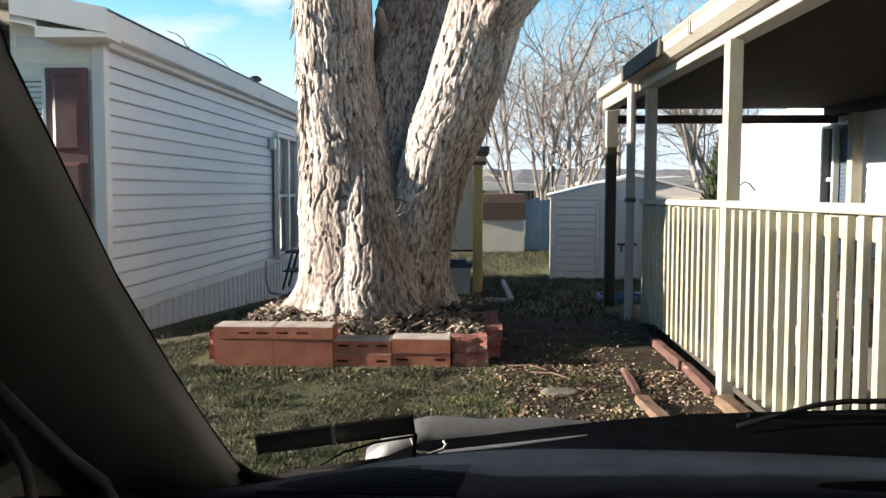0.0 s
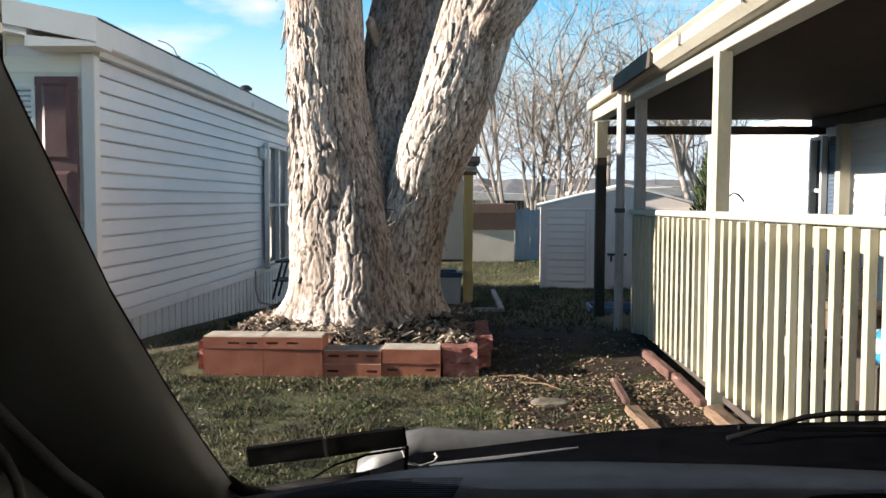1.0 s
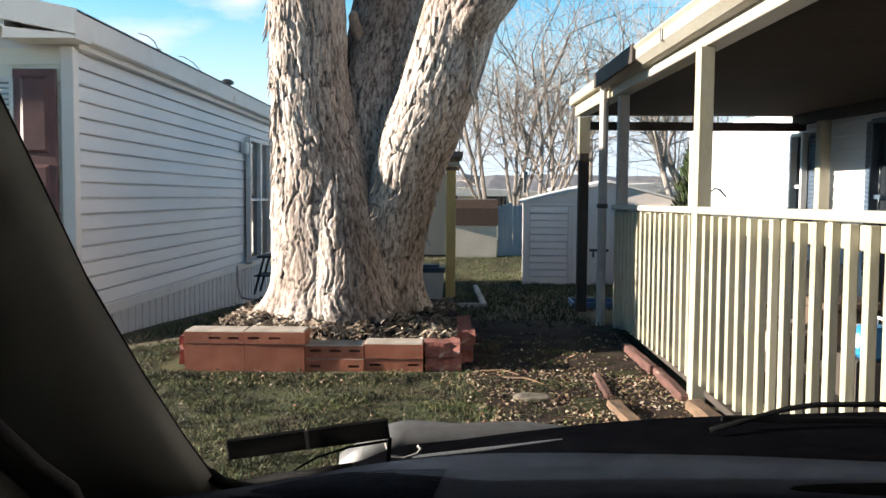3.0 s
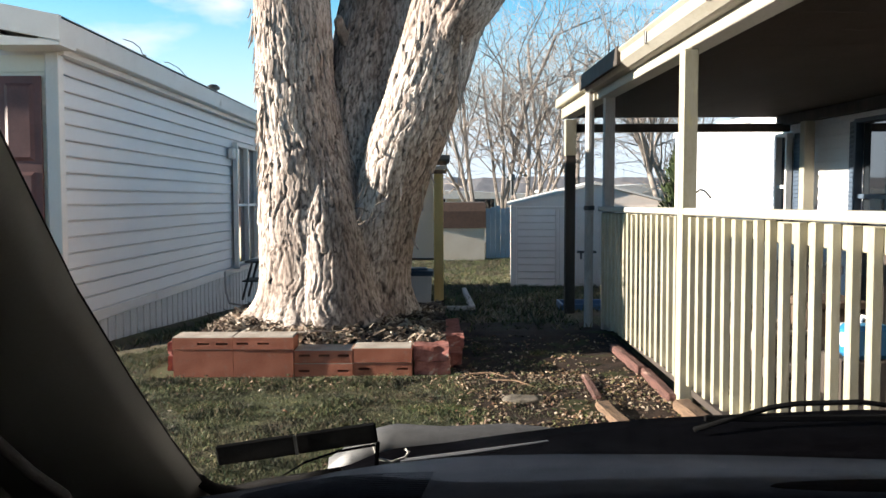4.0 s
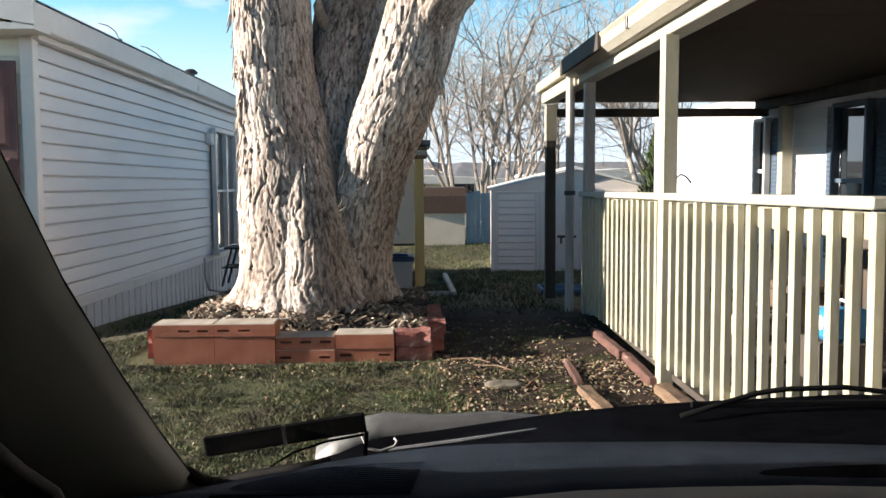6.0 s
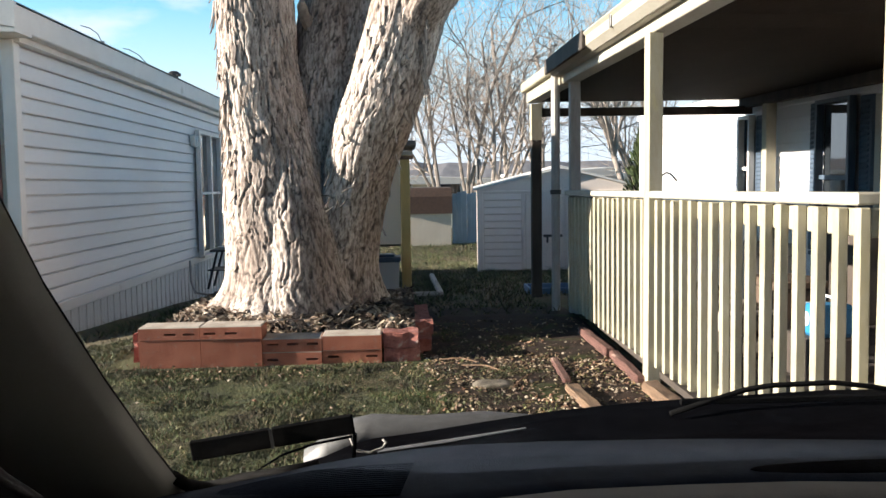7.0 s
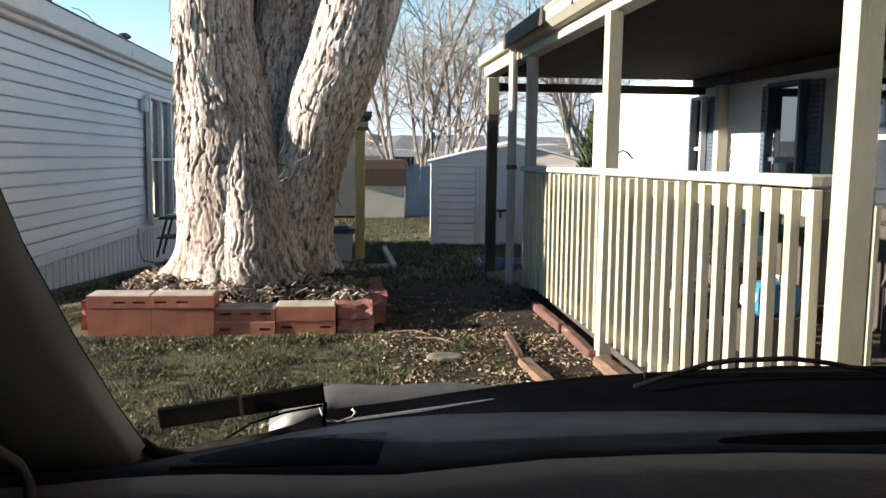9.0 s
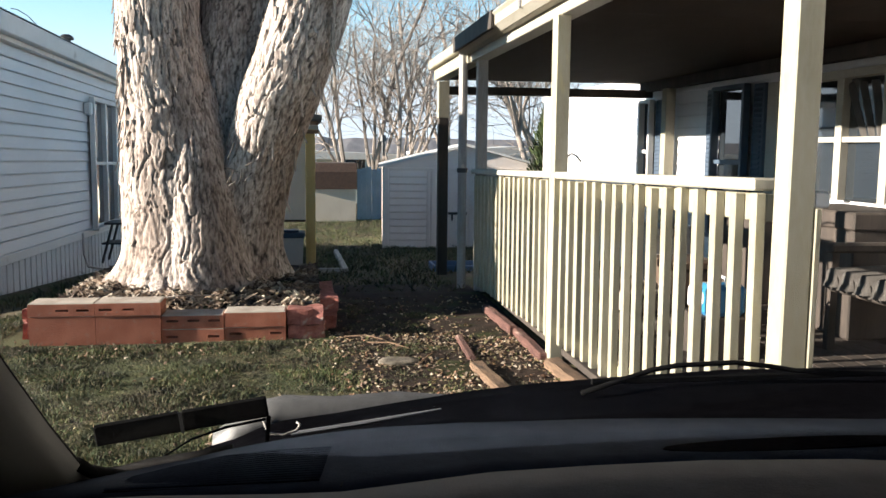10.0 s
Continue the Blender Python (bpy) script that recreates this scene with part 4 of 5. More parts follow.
for _ in range(5600):
    x, y = rng.uniform(-1.78, 0.03), rng.uniform(5.97, 8.1)
    spots.append((x, y, mulch_z(x, y)))
scatter("bark_chips", spots, 0.019, [(0.04, 0.025, 0.017), (0.11, 0.075, 0.05), (0.24, 0.18, 0.13), (0.08, 0.055, 0.04), (0.46, 0.4, 0.32), (0.06, 0.04, 0.028), (0.35, 0.29, 0.22)], "dry bark chips and curled leaves on the mulch", "mulch", flat=0.55, long=4.4, seed=6)
# soil strip between bed and porch
sx, sy = np.linspace(0.1, 1.46, 28), np.linspace(4.2, 8.4, 60)
sv = []
for y in sy:
    for x in sx:
        edge = min((x - 0.1) / 0.5 + 0.6 * noise.noise((x * 2, y * 2, 3)) + max(0, y - 5.6) * 0.9, (y - 4.2) / 0.3, (8.4 - y) / 0.4, 1)
        sv.append((x, y, ground_z(x, y) + (0.008 if edge > 0.15 else -0.03) + 0.01 * noise.noise((x * 6, y * 6, 0)) + 0.004))
sf = [(j * 28 + i, j * 28 + i + 1, (j + 1) * 28 + i + 1, (j + 1) * 28 + i) for j in range(59) for i in range(27)]
single("soil_strip", pydata("soil_strip", sv, sf, SOIL, True), None, "bare dark soil between bed and porch", "soil", kind="stuff")
spots = []
for _ in range(6200):
    x, y = rng.uniform(0.1, 1.42), rng.uniform(3.9, 7.3)
    if rng.random() < (1.0 if y < 5.9 else 0.25) * (1.0 if noise.noise((x * 3, y * 3, 11)) > -0.15 else 0.3):
        spots.append((x, y, ground_z(x, y) + 0.012))
for _ in range(650):
    x = rng.uniform(-2.3, 0.9)
    y = rng.gauss(5.6, 0.12) if rng.random() < 0.45 else rng.uniform(3.4, 5.7)
    spots.append((x, y, 0.012))
scatter("leaf_litter", spots, 0.0125, [(0.045, 0.028, 0.02), (0.12, 0.075, 0.045), (0.26, 0.19, 0.12), (0.07, 0.085, 0.025), (0.1, 0.055, 0.035), (0.4, 0.34, 0.26), (0.15, 0.07, 0.04), (0.06, 0.075, 0.02)], "dry brown leaves and wood bits on the soil", "leaves", flat=0.4, long=1.8, seed=8)


def blades(name, count, x0, x1, y0, y1, hgt, wid, stops, label, seed, keep=None):
    r = np.random.RandomState(seed)
    x, y = r.uniform(x0, x1, count), r.uniform(y0, y1, count)
    if keep is not None:
        k = np.array([keep(a, b) for a, b in zip(x, y)])
        x, y = x[k], y[k]
    n = len(x)
    z = np.array([ground_z(a, b) for a, b in zip(x, y)])
    a = r.uniform(0, 6.283, n)
    h = hgt * r.uniform(0.35, 1.2, n) * (0.3 + 1.5 * np.array([max(0, 0.45 + noise.noise((p * 2.6, q * 2.6, 4)) + 0.7 * noise.noise((p * 9, q * 9, 5))) for p, q in zip(x, y)]))
    w = wid * r.uniform(0.6, 1.3, n)
    la, ln = r.uniform(0, 6.283, n), h * r.uniform(0.5, 2.2, n)
    dx, dy = np.cos(a) * w, np.sin(a) * w
    lx, ly = np.cos(la) * ln, np.sin(la) * ln
    V = np.stack([np.stack([x - dx, y - dy, z - 0.01], -1), np.stack([x + dx, y + dy, z - 0.01], -1), np.stack([x + dx * 0.7 + lx * 0.4, y + dy * 0.7 + ly * 0.4, z + h * 0.6], -1),
                  np.stack([x - dx * 0.7 + lx * 0.4, y - dy * 0.7 + ly * 0.4, z + h * 0.6], -1), np.stack([x + lx, y + ly, z + h], -1)], 1).reshape(-1, 3)
    o = np.arange(n)[:, None] * 5
    me = bpy.data.meshes.new(name)
    me.from_pydata(V.tolist(), [], np.concatenate([o + np.array([[0, 1, 2]]), o + np.array([[0, 2, 3]]), o + np.array([[3, 2, 4]])]).tolist())
    me.materials.append(leafy(name, stops))
    return single(name, me, None, label, "grass", kind="stuff")


def on_lawn(x, y):
    if -2.0 < x < 0.25 and 5.72 < y < 8.3:
        return False
    if x > 0.25 and y > 4.2 and noise.noise((x * 2.2, y * 2.2, 7)) + (x - 0.55) * 0.9 > -0.05:
        return False
    if x < -2.9 and y > 6.75:
        return False
    return x < 1.4 and noise.noise((x * 1.1, y * 1.1, 9)) > -0.9


GREENS = [(0.014, 0.025, 0.006), (0.031, 0.054, 0.011), (0.082, 0.072, 0.028), (0.025, 0.043, 0.009), (0.050, 0.078, 0.018), (0.189, 0.151, 0.082), (0.031, 0.023, 0.013), (0.028, 0.048, 0.009)]
blades("grass", 190000, -4.4, 1.4, 2.3, 7.0, 0.023, 0.0028, GREENS, "short winter grass, green and straw-coloured", 2, on_lawn)
blades("grass", 52000, -2.8, 5.0, 7.0, 26.0, 0.06, 0.007, GREENS, "grass of the lawn behind the tree", 3, lambda x, y: not (-2.0 < x < 0.25 and y < 8.3) and not (x > 0.3 and y < 7.6) and not (x > 1.35 and y < 9.8))

# ---- timbers and sticks by the porch ----
def flat_stone(x, y, w, d, h, seed):
    bm = boxes((-w / 2, -d / 2, -0.02, w / 2, d / 2, h))
    bmesh.ops.subdivide_edges(bm, edges=bm.edges, cuts=4, use_grid_fill=True)
    for v in bm.verts:
        k = 1 - 0.28 * (abs(v.co.x / w * 2) ** 2 * abs(v.co.y / d * 2) ** 2)
        v.co = Vector((v.co.x * k, v.co.y * k, v.co.z)) + Vector((1, 1, 0.5)) * 0.012 * noise.noise(v.co * 14 + Vector((seed, 0, 0)))
    return single("flat_stone", bm, mat("dusty stone", (0.07, 0.06, 0.045), (0.19, 0.165, 0.13), 14, 0.95, 0.6, 70), "pale flat stone half sunk in the leaf litter", "stone", (x, y, 0), smooth=True)


flat_stone(0.5, 5.05, 0.24, 0.16, 0.028, 3)

def timber(name, x, y, z, length, w, h, yaw, material, label, seed):
    bm = boxes((-w / 2, 0, 0, w / 2, length, h), bevel=0.012)
    bmesh.ops.subdivide_edges(bm, edges=[e for e in bm.edges if abs(e.verts[0].co.y - e.verts[1].co.y) > length * 0.5], cuts=8)
    for v in bm.verts:
        v.co.x += 0.008 * noise.noise((v.co.y * 6, seed, v.co.z * 9))
        v.co.z += 0.008 * noise.noise((v.co.y * 7, seed + 4, v.co.x * 9))
    ob = single(name, bm, material, label, "timber", (x, y, z), "timbers along the porch")
    ob.rotation_euler = (0, 0, radians(yaw))


timber("landscape_timber", 1.35, 5.75, 0.0, 0.85, 0.07, 0.065, 1, TIMBER, "rotting red landscape timber beside the porch", 1)
timber("landscape_timber", 1.36, 4.98, 0.0, 0.75, 0.07, 0.06, -1, TIMBER, "rotting red landscape timber beside the porch", 2)
timber("landscape_timber", 1.4, 4.0, 0.0, 0.85, 0.1, 0.07, 2, PINE, "split pale timber below the railing", 3)
timber("wood_board", 0.94, 5.05, -0.01, 0.62, 0.055, 0.045, -2, TIMBER, "half-buried reddish board in the soil", 4)
timber("wood_board", 0.985, 4.2, 0.0, 0.72, 0.09, 0.045, 4, PINE, "bare pine board lying on the soil", 5)
for i, (a, b) in enumerate((((0.34, 5.56, 0.02), (0.6, 5.36, 0.02)), ((0.2, 5.75, 0.02), (0.45, 5.6, 0.03)), ((0.6, 4.95, 0.02), (0.72, 5.2, 0.03)))):
    m_ = tuple((p + q) / 2 + o for p, q, o in zip(a, b, (0.02, 0.03, 0.012)))
    single("stick", tube_bm([a, m_, b], [0.006, 0.005, 0.003], 6), PINE, "pale dry stick on the ground", "stick", group="fallen sticks")
for i, (a, m_, b) in enumerate((((-0.55, 6.35, 0.24), (-0.42, 6.42, 0.3), (-0.3, 6.5, 0.4)), ((-1.2, 6.15, 0.22), (-0.9, 6.1, 0.25), (-0.6, 6.2, 0.24)))):
    single("stick", tube_bm([a, m_, b], [0.008, 0.007, 0.004], 6), TWIG, "thin twig lying on the mulch", "stick", group="fallen sticks")

# ---- white garden shed ----
SX, SY, SZ = 1.42, 17.5, -0.79
SHEDM = mat("white vinyl shed", (0.8, 0.715, 0.65), (0.87, 0.785, 0.72), 3, 0.5, 0.05, 50)
shed = thing("garden_shed", "white vinyl garden shed with a low gable roof", "shed", (SX, SY, SZ))
shed.rotation_euler = (0, 0, radians(-4.3))
part("wall", prism([(0, 0), (3.2, 0), (3.2, 1.68), (1.68, 2.08), (0, 1.68)], 0, 2.6, "y"), SHEDM, shed)
slat_me = mesh_of("wall_slat", prism([(0, 0.02), (-0.045, 0.0), (-0.05, 0.01), (-0.008, 0.125), (0, 0.125)], 0.12, 0.86, "x"), SHEDM)
for k in range(11):
    part("wall_slat", slat_me, None, shed, at=(0, -0.002, 0.06 + k * 0.141))
part("corner_trim", boxes((-0.02, -0.03, 0, 0.1, 0.05, 1.66), bevel=0.01), SHEDM, shed)
part("corner_trim", boxes((3.12, -0.03, 0, 3.22, 0.05, 1.66), bevel=0.01), SHEDM, shed)
part("door_post", boxes((0.87, -0.024, 0, 0.93, -0.002, 1.62), bevel=0.005), SHEDM, shed)
d_ = part("door", boxes((0.95, -0.022, 0.05, 1.72, -0.002, 1.6), bevel=0.008), SHEDM, shed, "pale shed door")
part("latch", boxes((1.3, -0.07, 0.72, 1.68, -0.028, 0.77), (1.36, -0.06, 0.6, 1.4, -0.028, 0.72), bevel=0.006), METAL, d_, "dark metal latch")
part("door", boxes((1.74, -0.022, 0.05, 2.5, -0.002, 1.6), bevel=0.008), SHEDM, shed)
part("header", boxes((0.1, -0.03, 1.61, 3.12, -0.002, 1.655), bevel=0.006), SHEDM, shed)
for q in range(22):
    part("side_slat", boxes((-0.02, 0.06 + q * 0.116, 0.03, 0.0, 0.165 + q * 0.116, 1.66), bevel=0.006), SHEDM, shed)
part("roof", prism([(-0.1, 1.7), (1.68, 2.14), (3.32, 1.7), (3.32, 1.665), (1.68, 2.085), (-0.1, 1.665)], -0.1, 2.7, "y"), TRIM, shed, "pale shed roof")
rv = single("stove_pipe", tube_bm([(0, 0, 0), (0, 0, 0.5)], 0.05, 10), METAL, "dark vent pipe standing above the far roofs", "pipe", (2.1, 26.0, 1.0))
part("pipe_cap", tube_bm([(0, 0, 0.44), (0, 0, 0.62)], [0.11, 0.09], 10), METAL, rv)

# ---- lean-to, bin and frame behind the tree ----
LZ = ground_z(0, 10.6)
BEIGE = mat("beige panel", (0.62, 0.54, 0.43), (0.72, 0.65, 0.54), 2, 0.6, 0.08, 60)
lean = thing("lean_to", "small lean-to with a yellow pine post and beige wall", "shelter", (-0.02, 10.5, LZ))
part("post", boxes((-0.055, -0.05, -0.05, 0.06, 0.05, 1.72), bevel=0.006), YELLOW, lean, "yellow pine corner post")
part("wall_panel", boxes((-0.75, 0.1, 0.62, -0.06, 0.14, 1.7)), mat("cream panel", (0.78, 0.69, 0.57), (0.86, 0.78, 0.66), 2, 0.6, 0.08, 60), lean, "beige wall panel")
for k in range(3):
    part("fascia_strip", boxes((-0.8, -0.14 - 0.012 * k, 1.64 + k * 0.05, 0.1, -0.1, 1.685 + k * 0.05), bevel=0.003), PINE if k != 1 else WORN, lean)
part("roof", boxes((-0.85, -0.22, 1.8, 0.14, 1.9, 1.86), bevel=0.006), ROOFM, lean)
part("sill", boxes((-0.75, 0.26, 0.58, -0.06, 0.36, 0.62), bevel=0.004), DARKWOOD, lean)
BINM = mat("grey plastic", (0.36, 0.35, 0.34), (0.46, 0.45, 0.43), 3, 0.5, 0.08, 60)
bn = thing("storage_bin", "grey plastic storage bin with a dark blue lid", "bin", (-0.4, 10.35, LZ))
part("body", prism([(-0.2, 0.0), (0.28, 0.0), (0.3, 0.44), (-0.22, 0.44)], -0.15, 0.15, "y"), BINM, bn)
part("lid", boxes((-0.24, -0.17, 0.44, 0.32, 0.17, 0.5), (-0.17, -0.1, 0.5, 0.25, 0.1, 0.525), bevel=0.012), mat("navy plastic", (0.02, 0.04, 0.07), (0.03, 0.06, 0.1), 4, 0.4, 0.05), bn, "dark blue lid")
gfr = thing("ground_frame", "weathered wooden frame lying on the lawn", "frame", (0, 10.25, ground_z(0, 10.25)))
part("board", boxes((-0.5, 0.0, -0.02, 0.34, 0.07, 0.05), bevel=0.01), GREYPOST, gfr)
part("board", boxes((0.35, 0.0, -0.02, 0.42, 4.2, 0.05), bevel=0.01), GREYPOST, gfr)
gfr.rotation_euler = (-0.064, 0, 0)
# steps and hose below the home's window
st = thing("metal_steps", "black metal folding step stand by the skirting", "steps", (-2.75, 12.9, ground_z(0, 12.9)))
for a, b in (((-0.2, 0, 0), (-0.05, 0, 0.55)), ((0.25, 0, 0), (0.1, 0, 0.55)), ((-0.2, 0.4, 0), (-0.05, 0.4, 0.55)), ((0.25, 0.4, 0), (0.1, 0.4, 0.55))):
    part("leg", tube_bm([a, b], 0.018, 6), METAL, st)
part("tread", boxes((-0.15, -0.05, 0.55, 0.2, 0.45, 0.58), bevel=0.005), METAL, st)
part("tread", boxes((-0.19, -0.05, 0.27, 0.24, 0.45, 0.29), bevel=0.005), METAL, st)
single("garden_hose", tube_bm([(-3.1, 12.5, 0.05), (-3.05, 12.3, -0.2), (-2.95, 12.1, -0.35), (-2.7, 11.9, -0.36), (-2.3, 11.9, -0.35)], 0.014, 8), GREYPOST, "grey hose hanging by the skirting", "hose")

tray = thing("plastic_tray", "blue plastic tray lying on the lawn by the dark post", "tray", (1.75, 10.4, ground_z(1.7, 10.4)))
part("base", boxes((-0.3, -0.2, 0.0, 0.3, 0.2, 0.02), bevel=0.008), BLUEP_ := mat("faded blue plastic", (0.05, 0.12, 0.25), (0.09, 0.18, 0.34), 5, 0.5, 0.1), tray)
part("rim", boxes((-0.33, -0.23, 0.0, -0.3, 0.23, 0.09), (0.3, -0.23, 0.0, 0.33, 0.23, 0.09), (-0.3, -0.23, 0.0, 0.3, -0.2, 0.09), (-0.3, 0.2, 0.0, 0.3, 0.23, 0.09), bevel=0.006), BLUEP_, tray)

# ---- farther homes, shaded wall, hedge and hill ----
b2 = thing("brown_roof_shed", "beige shed with a brown barn roof", "shed", (0.15, 24.8, -0.86))
part("wall", boxes((-0.36, 0, 0, 1.08, 2.2, 1.0)), BEIGE, b2)
part("roof", prism([(-0.08, 0.94), (0.05, 1.42), (0.3, 1.66), (1.9, 1.66), (2.2, 1.42), (2.3, 0.94)], -0.42, 1.12, "x"), mat("brown roof shingle", (0.035, 0.02, 0.014), (0.06, 0.034, 0.024), 14, 0.9, 0.3, 80), b2, "brown shingle roof")
# blue shade on a white home wall, put into the boards' colour
WALLSHADE = mat("blue-shaded white wall", (0.36, 0.4, 0.44), (0.46, 0.5, 0.54), 3, 0.7, 0.1, 40)
bf = thing("shaded_wall", "white home wall behind the shed, boards painted with blue shade", "fence", (1.3, 25.5, -0.88))
for k in range(14):
    part("board", boxes((k * 0.145, 0, 0, 0.138 + k * 0.145, 0.03, 1.5 + 0.04 * (k % 3)), bevel=0.004), WALLSHADE, bf)
part("rail", boxes((0, 0.031, 0.4, 2.03, 0.07, 0.5), (0, 0.031, 1.2, 2.03, 0.07, 1.3)), WALLSHADE, bf)


def far_home(x, y, w, d, wall_h, material, label, roof=0.45, windows=3):
    z = ground_z(x, y)
    h = thing("mobile_home", label, "house", (x, y, z), group="homes beyond the lawn")
    part("wall", boxes((0, 0, 0, w, d, wall_h)), material, h)
    part("roof", prism([(-0.2, wall_h), (-0.2, wall_h + 0.12), (w / 2, wall_h + roof), (w + 0.2, wall_h + 0.12), (w + 0.2, wall_h)], -0.2, d + 0.2, "y"), TRIM, h, "white metal roof")
    for k in range(windows):
        a = w * (k + 0.5) / windows - 0.4
        wd = part("window", boxes((a, -0.03, 0.9, a + 0.8, 0.0, 1.9)), PANE, h)
        part("window_frame", boxes((a - 0.06, -0.05, 0.84, a, 0.0, 1.96), (a + 0.8, -0.05, 0.84, a + 0.86, 0.0, 1.96), (a, -0.05, 1.9, a + 0.8, 0.0, 1.96), (a, -0.05, 0.84, a + 0.8, 0.0, 0.9)), TRIM, wd)


far_home(-5.0, 34, 9.5, 4.0, 1.85, BEIGE, "beige mobile home with a white roof", 0.34, 5)
far_home(4.6, 38, 9, 4, 1.9, SIDING, "white mobile home far behind the shed", 0.4, 4)
far_home(-14, 40, 12, 4, 2.0, SIDING, "long white mobile home at the far lane", 0.4, 5)
far_home(15, 30, 9, 5, 2.1, BEIGE, "beige mobile home beyond the trees", 0.4, 4)
# unseen home added behind the car; blocks low sky from camera-facing sides
oh = thing("mobile_home", "unseen plain home added behind the car to block low sky", "house", (-13, -13, 0), group="homes beyond the lawn")
part("wall", boxes((0, 0, -0.2, 26, 4, 2.9)), BEIGE, oh)
part("roof", prism([(-0.3, 2.9), (2, 3.7), (4.3, 2.9)], -0.2, 26.2, "x"), ROOFM, oh)
# hill
hv, hf = [], []
for i in range(121):
    x = -320 + i * 6
    t = 4.2 + 1.3 * noise.noise((x * 0.012, 0, 0)) + 1.1 * noise.noise((x * 0.15, 1, 0)) + 0.6 * noise.noise((x * 0.6, 1, 0))
    hv += [(x, 330, -3), (x, 340, t), (x, 420, t * 0.9 - 3)]
    if i:
        o = (i - 1) * 3
        hf += [(o, o + 3, o + 4, o + 1), (o + 1, o + 4, o + 5, o + 2)]
single("wooded_hill", pydata("wooded_hill", hv, hf, mat("winter woods", (0.16, 0.165, 0.185), (0.24, 0.235, 0.25), 0.4, 1.0, 0.6, 2.5)), None, "distant wooded hill on the skyline", "hill", kind="structure")


def evergreen(x, y, h, r, seed):
    rg = random.Random(seed)
    z0 = ground_z(x, y)
    t = thing("evergreen_shrub", "dense dark green arborvitae by the white home", "shrub", (x, y, z0))
    part("trunk", tube_bm([(0, 0, -0.05), (0, 0, h * 0.85)], [0.06, 0.02], 7), TWIG, t)
    v, f = [], []
    for _ in range(5200):
        u = rg.random() ** 0.7
        a = rg.uniform(0, math.tau)
        rr = r * (1 - u) ** 0.6 * rg.uniform(0.55, 1.1) * (1 + 0.2 * math.sin(a * 5 + u * 9))
        p = Vector((rr * math.cos(a), rr * math.sin(a), 0.1 + u * h))
        d = Vector((math.cos(a) * 0.5, math.sin(a) * 0.5, 0.9 + rg.uniform(-0.3, 0.3))).normalized() * rg.uniform(0.07, 0.15)
        s = d.orthogonal().normalized() * rg.uniform(0.012, 0.03)
        s.rotate(Euler((0, 0, rg.uniform(0, 6.3))))
        o = len(v)
        v += [tuple(p - s), tuple(p + s), tuple(p + d + s * 0.4), tuple(p + d - s * 0.4)]
        f.append((o, o + 1, o + 2, o + 3))
    part("crown", pydata("crown", v, f, leafy("evergreen sprays", [(0.012, 0.025, 0.008), (0.03, 0.05, 0.014), (0.06, 0.08, 0.02), (0.02, 0.035, 0.01)])), None, t, "upright green sprays")


evergreen(4.78, 17.2, 2.9, 0.55, 4)
evergreen(5.3, 18.4, 3.1, 0.6, 5)

# ---- things on the porch ----
PZ = 0.1
cooler = thing("cooler", "blue and white plastic cooler on the porch floor", "cooler", (2.3, 4.57, PZ))
BLUEP = mat("bright blue plastic", (0.02, 0.17, 0.36), (0.04, 0.22, 0.42), 4, 0.4, 0.05)
WHITEP = mat("white plastic", (0.7, 0.72, 0.74), (0.8, 0.8, 0.8), 4, 0.4, 0.05)
part("body", boxes((-0.12, 0.0, 0.24, 0.12, 0.16, 0.42), bevel=0.025), BLUEP, cooler)
part("lid", boxes((-0.11, 0.163, 0.24, 0.11, 0.31, 0.4), bevel=0.03), WHITEP, cooler, "white side half")
part("stand", boxes((-0.15, -0.02, 0.0, 0.15, 0.33, 0.24), bevel=0.01), DARKWOOD, cooler)
part("badge", tube_bm([(-0.119, 0.08, 0.34), (-0.125, 0.08, 0.34)], 0.04, 14), WHITEP, cooler, "round white badge")
part("handle", tube_bm([(0, 0.02, 0.41), (0, 0.04, 0.46), (0, 0.12, 0.46), (0, 0.14, 0.41)], 0.009, 6), WHITEP, cooler)
CUSH = mat("grey cushion fabric", (0.05, 0.045, 0.04), (0.085, 0.077, 0.07), 8, 0.9, 0.2, 120)
bench = thing("porch_chair", "dark porch chair with grey slatted seat cushions", "chair", (3.3, 4.42, PZ))
part("seat", boxes((-0.3, -0.3, 0.36, 0.3, 0.3, 0.42), bevel=0.01), DARKWOOD, bench)
for k in range(4):
    part("cushion_roll", tube_bm([(-0.33, -0.24 + k * 0.15, 0.4), (-0.33, -0.24 + k * 0.15, 0.44), (0.28, -0.24 + k * 0.15, 0.46)], [0.05, 0.068, 0.068], 10), CUSH, bench, "", smooth=True)
part("backrest", boxes((0.26, -0.32, 0.42, 0.36, 0.32, 0.76), bevel=0.03), DARKWOOD, bench)
part("armrest", boxes((-0.3, 0.28, 0.58, 0.3, 0.36, 0.64), bevel=0.015), DARKWOOD, bench)
part("armrest", boxes((-0.3, -0.36, 0.58, 0.3, -0.28, 0.64), bevel=0.015), DARKWOOD, bench)
leg_me = mesh_of("leg", boxes((-0.025, -0.025, 0, 0.025, 0.025, 0.58), bevel=0.004), DARKWOOD)
for x in (-0.26, 0.26):
    for y in (-0.32, 0.32):
        part("leg", leg_me, None, bench, at=(x, y, 0))
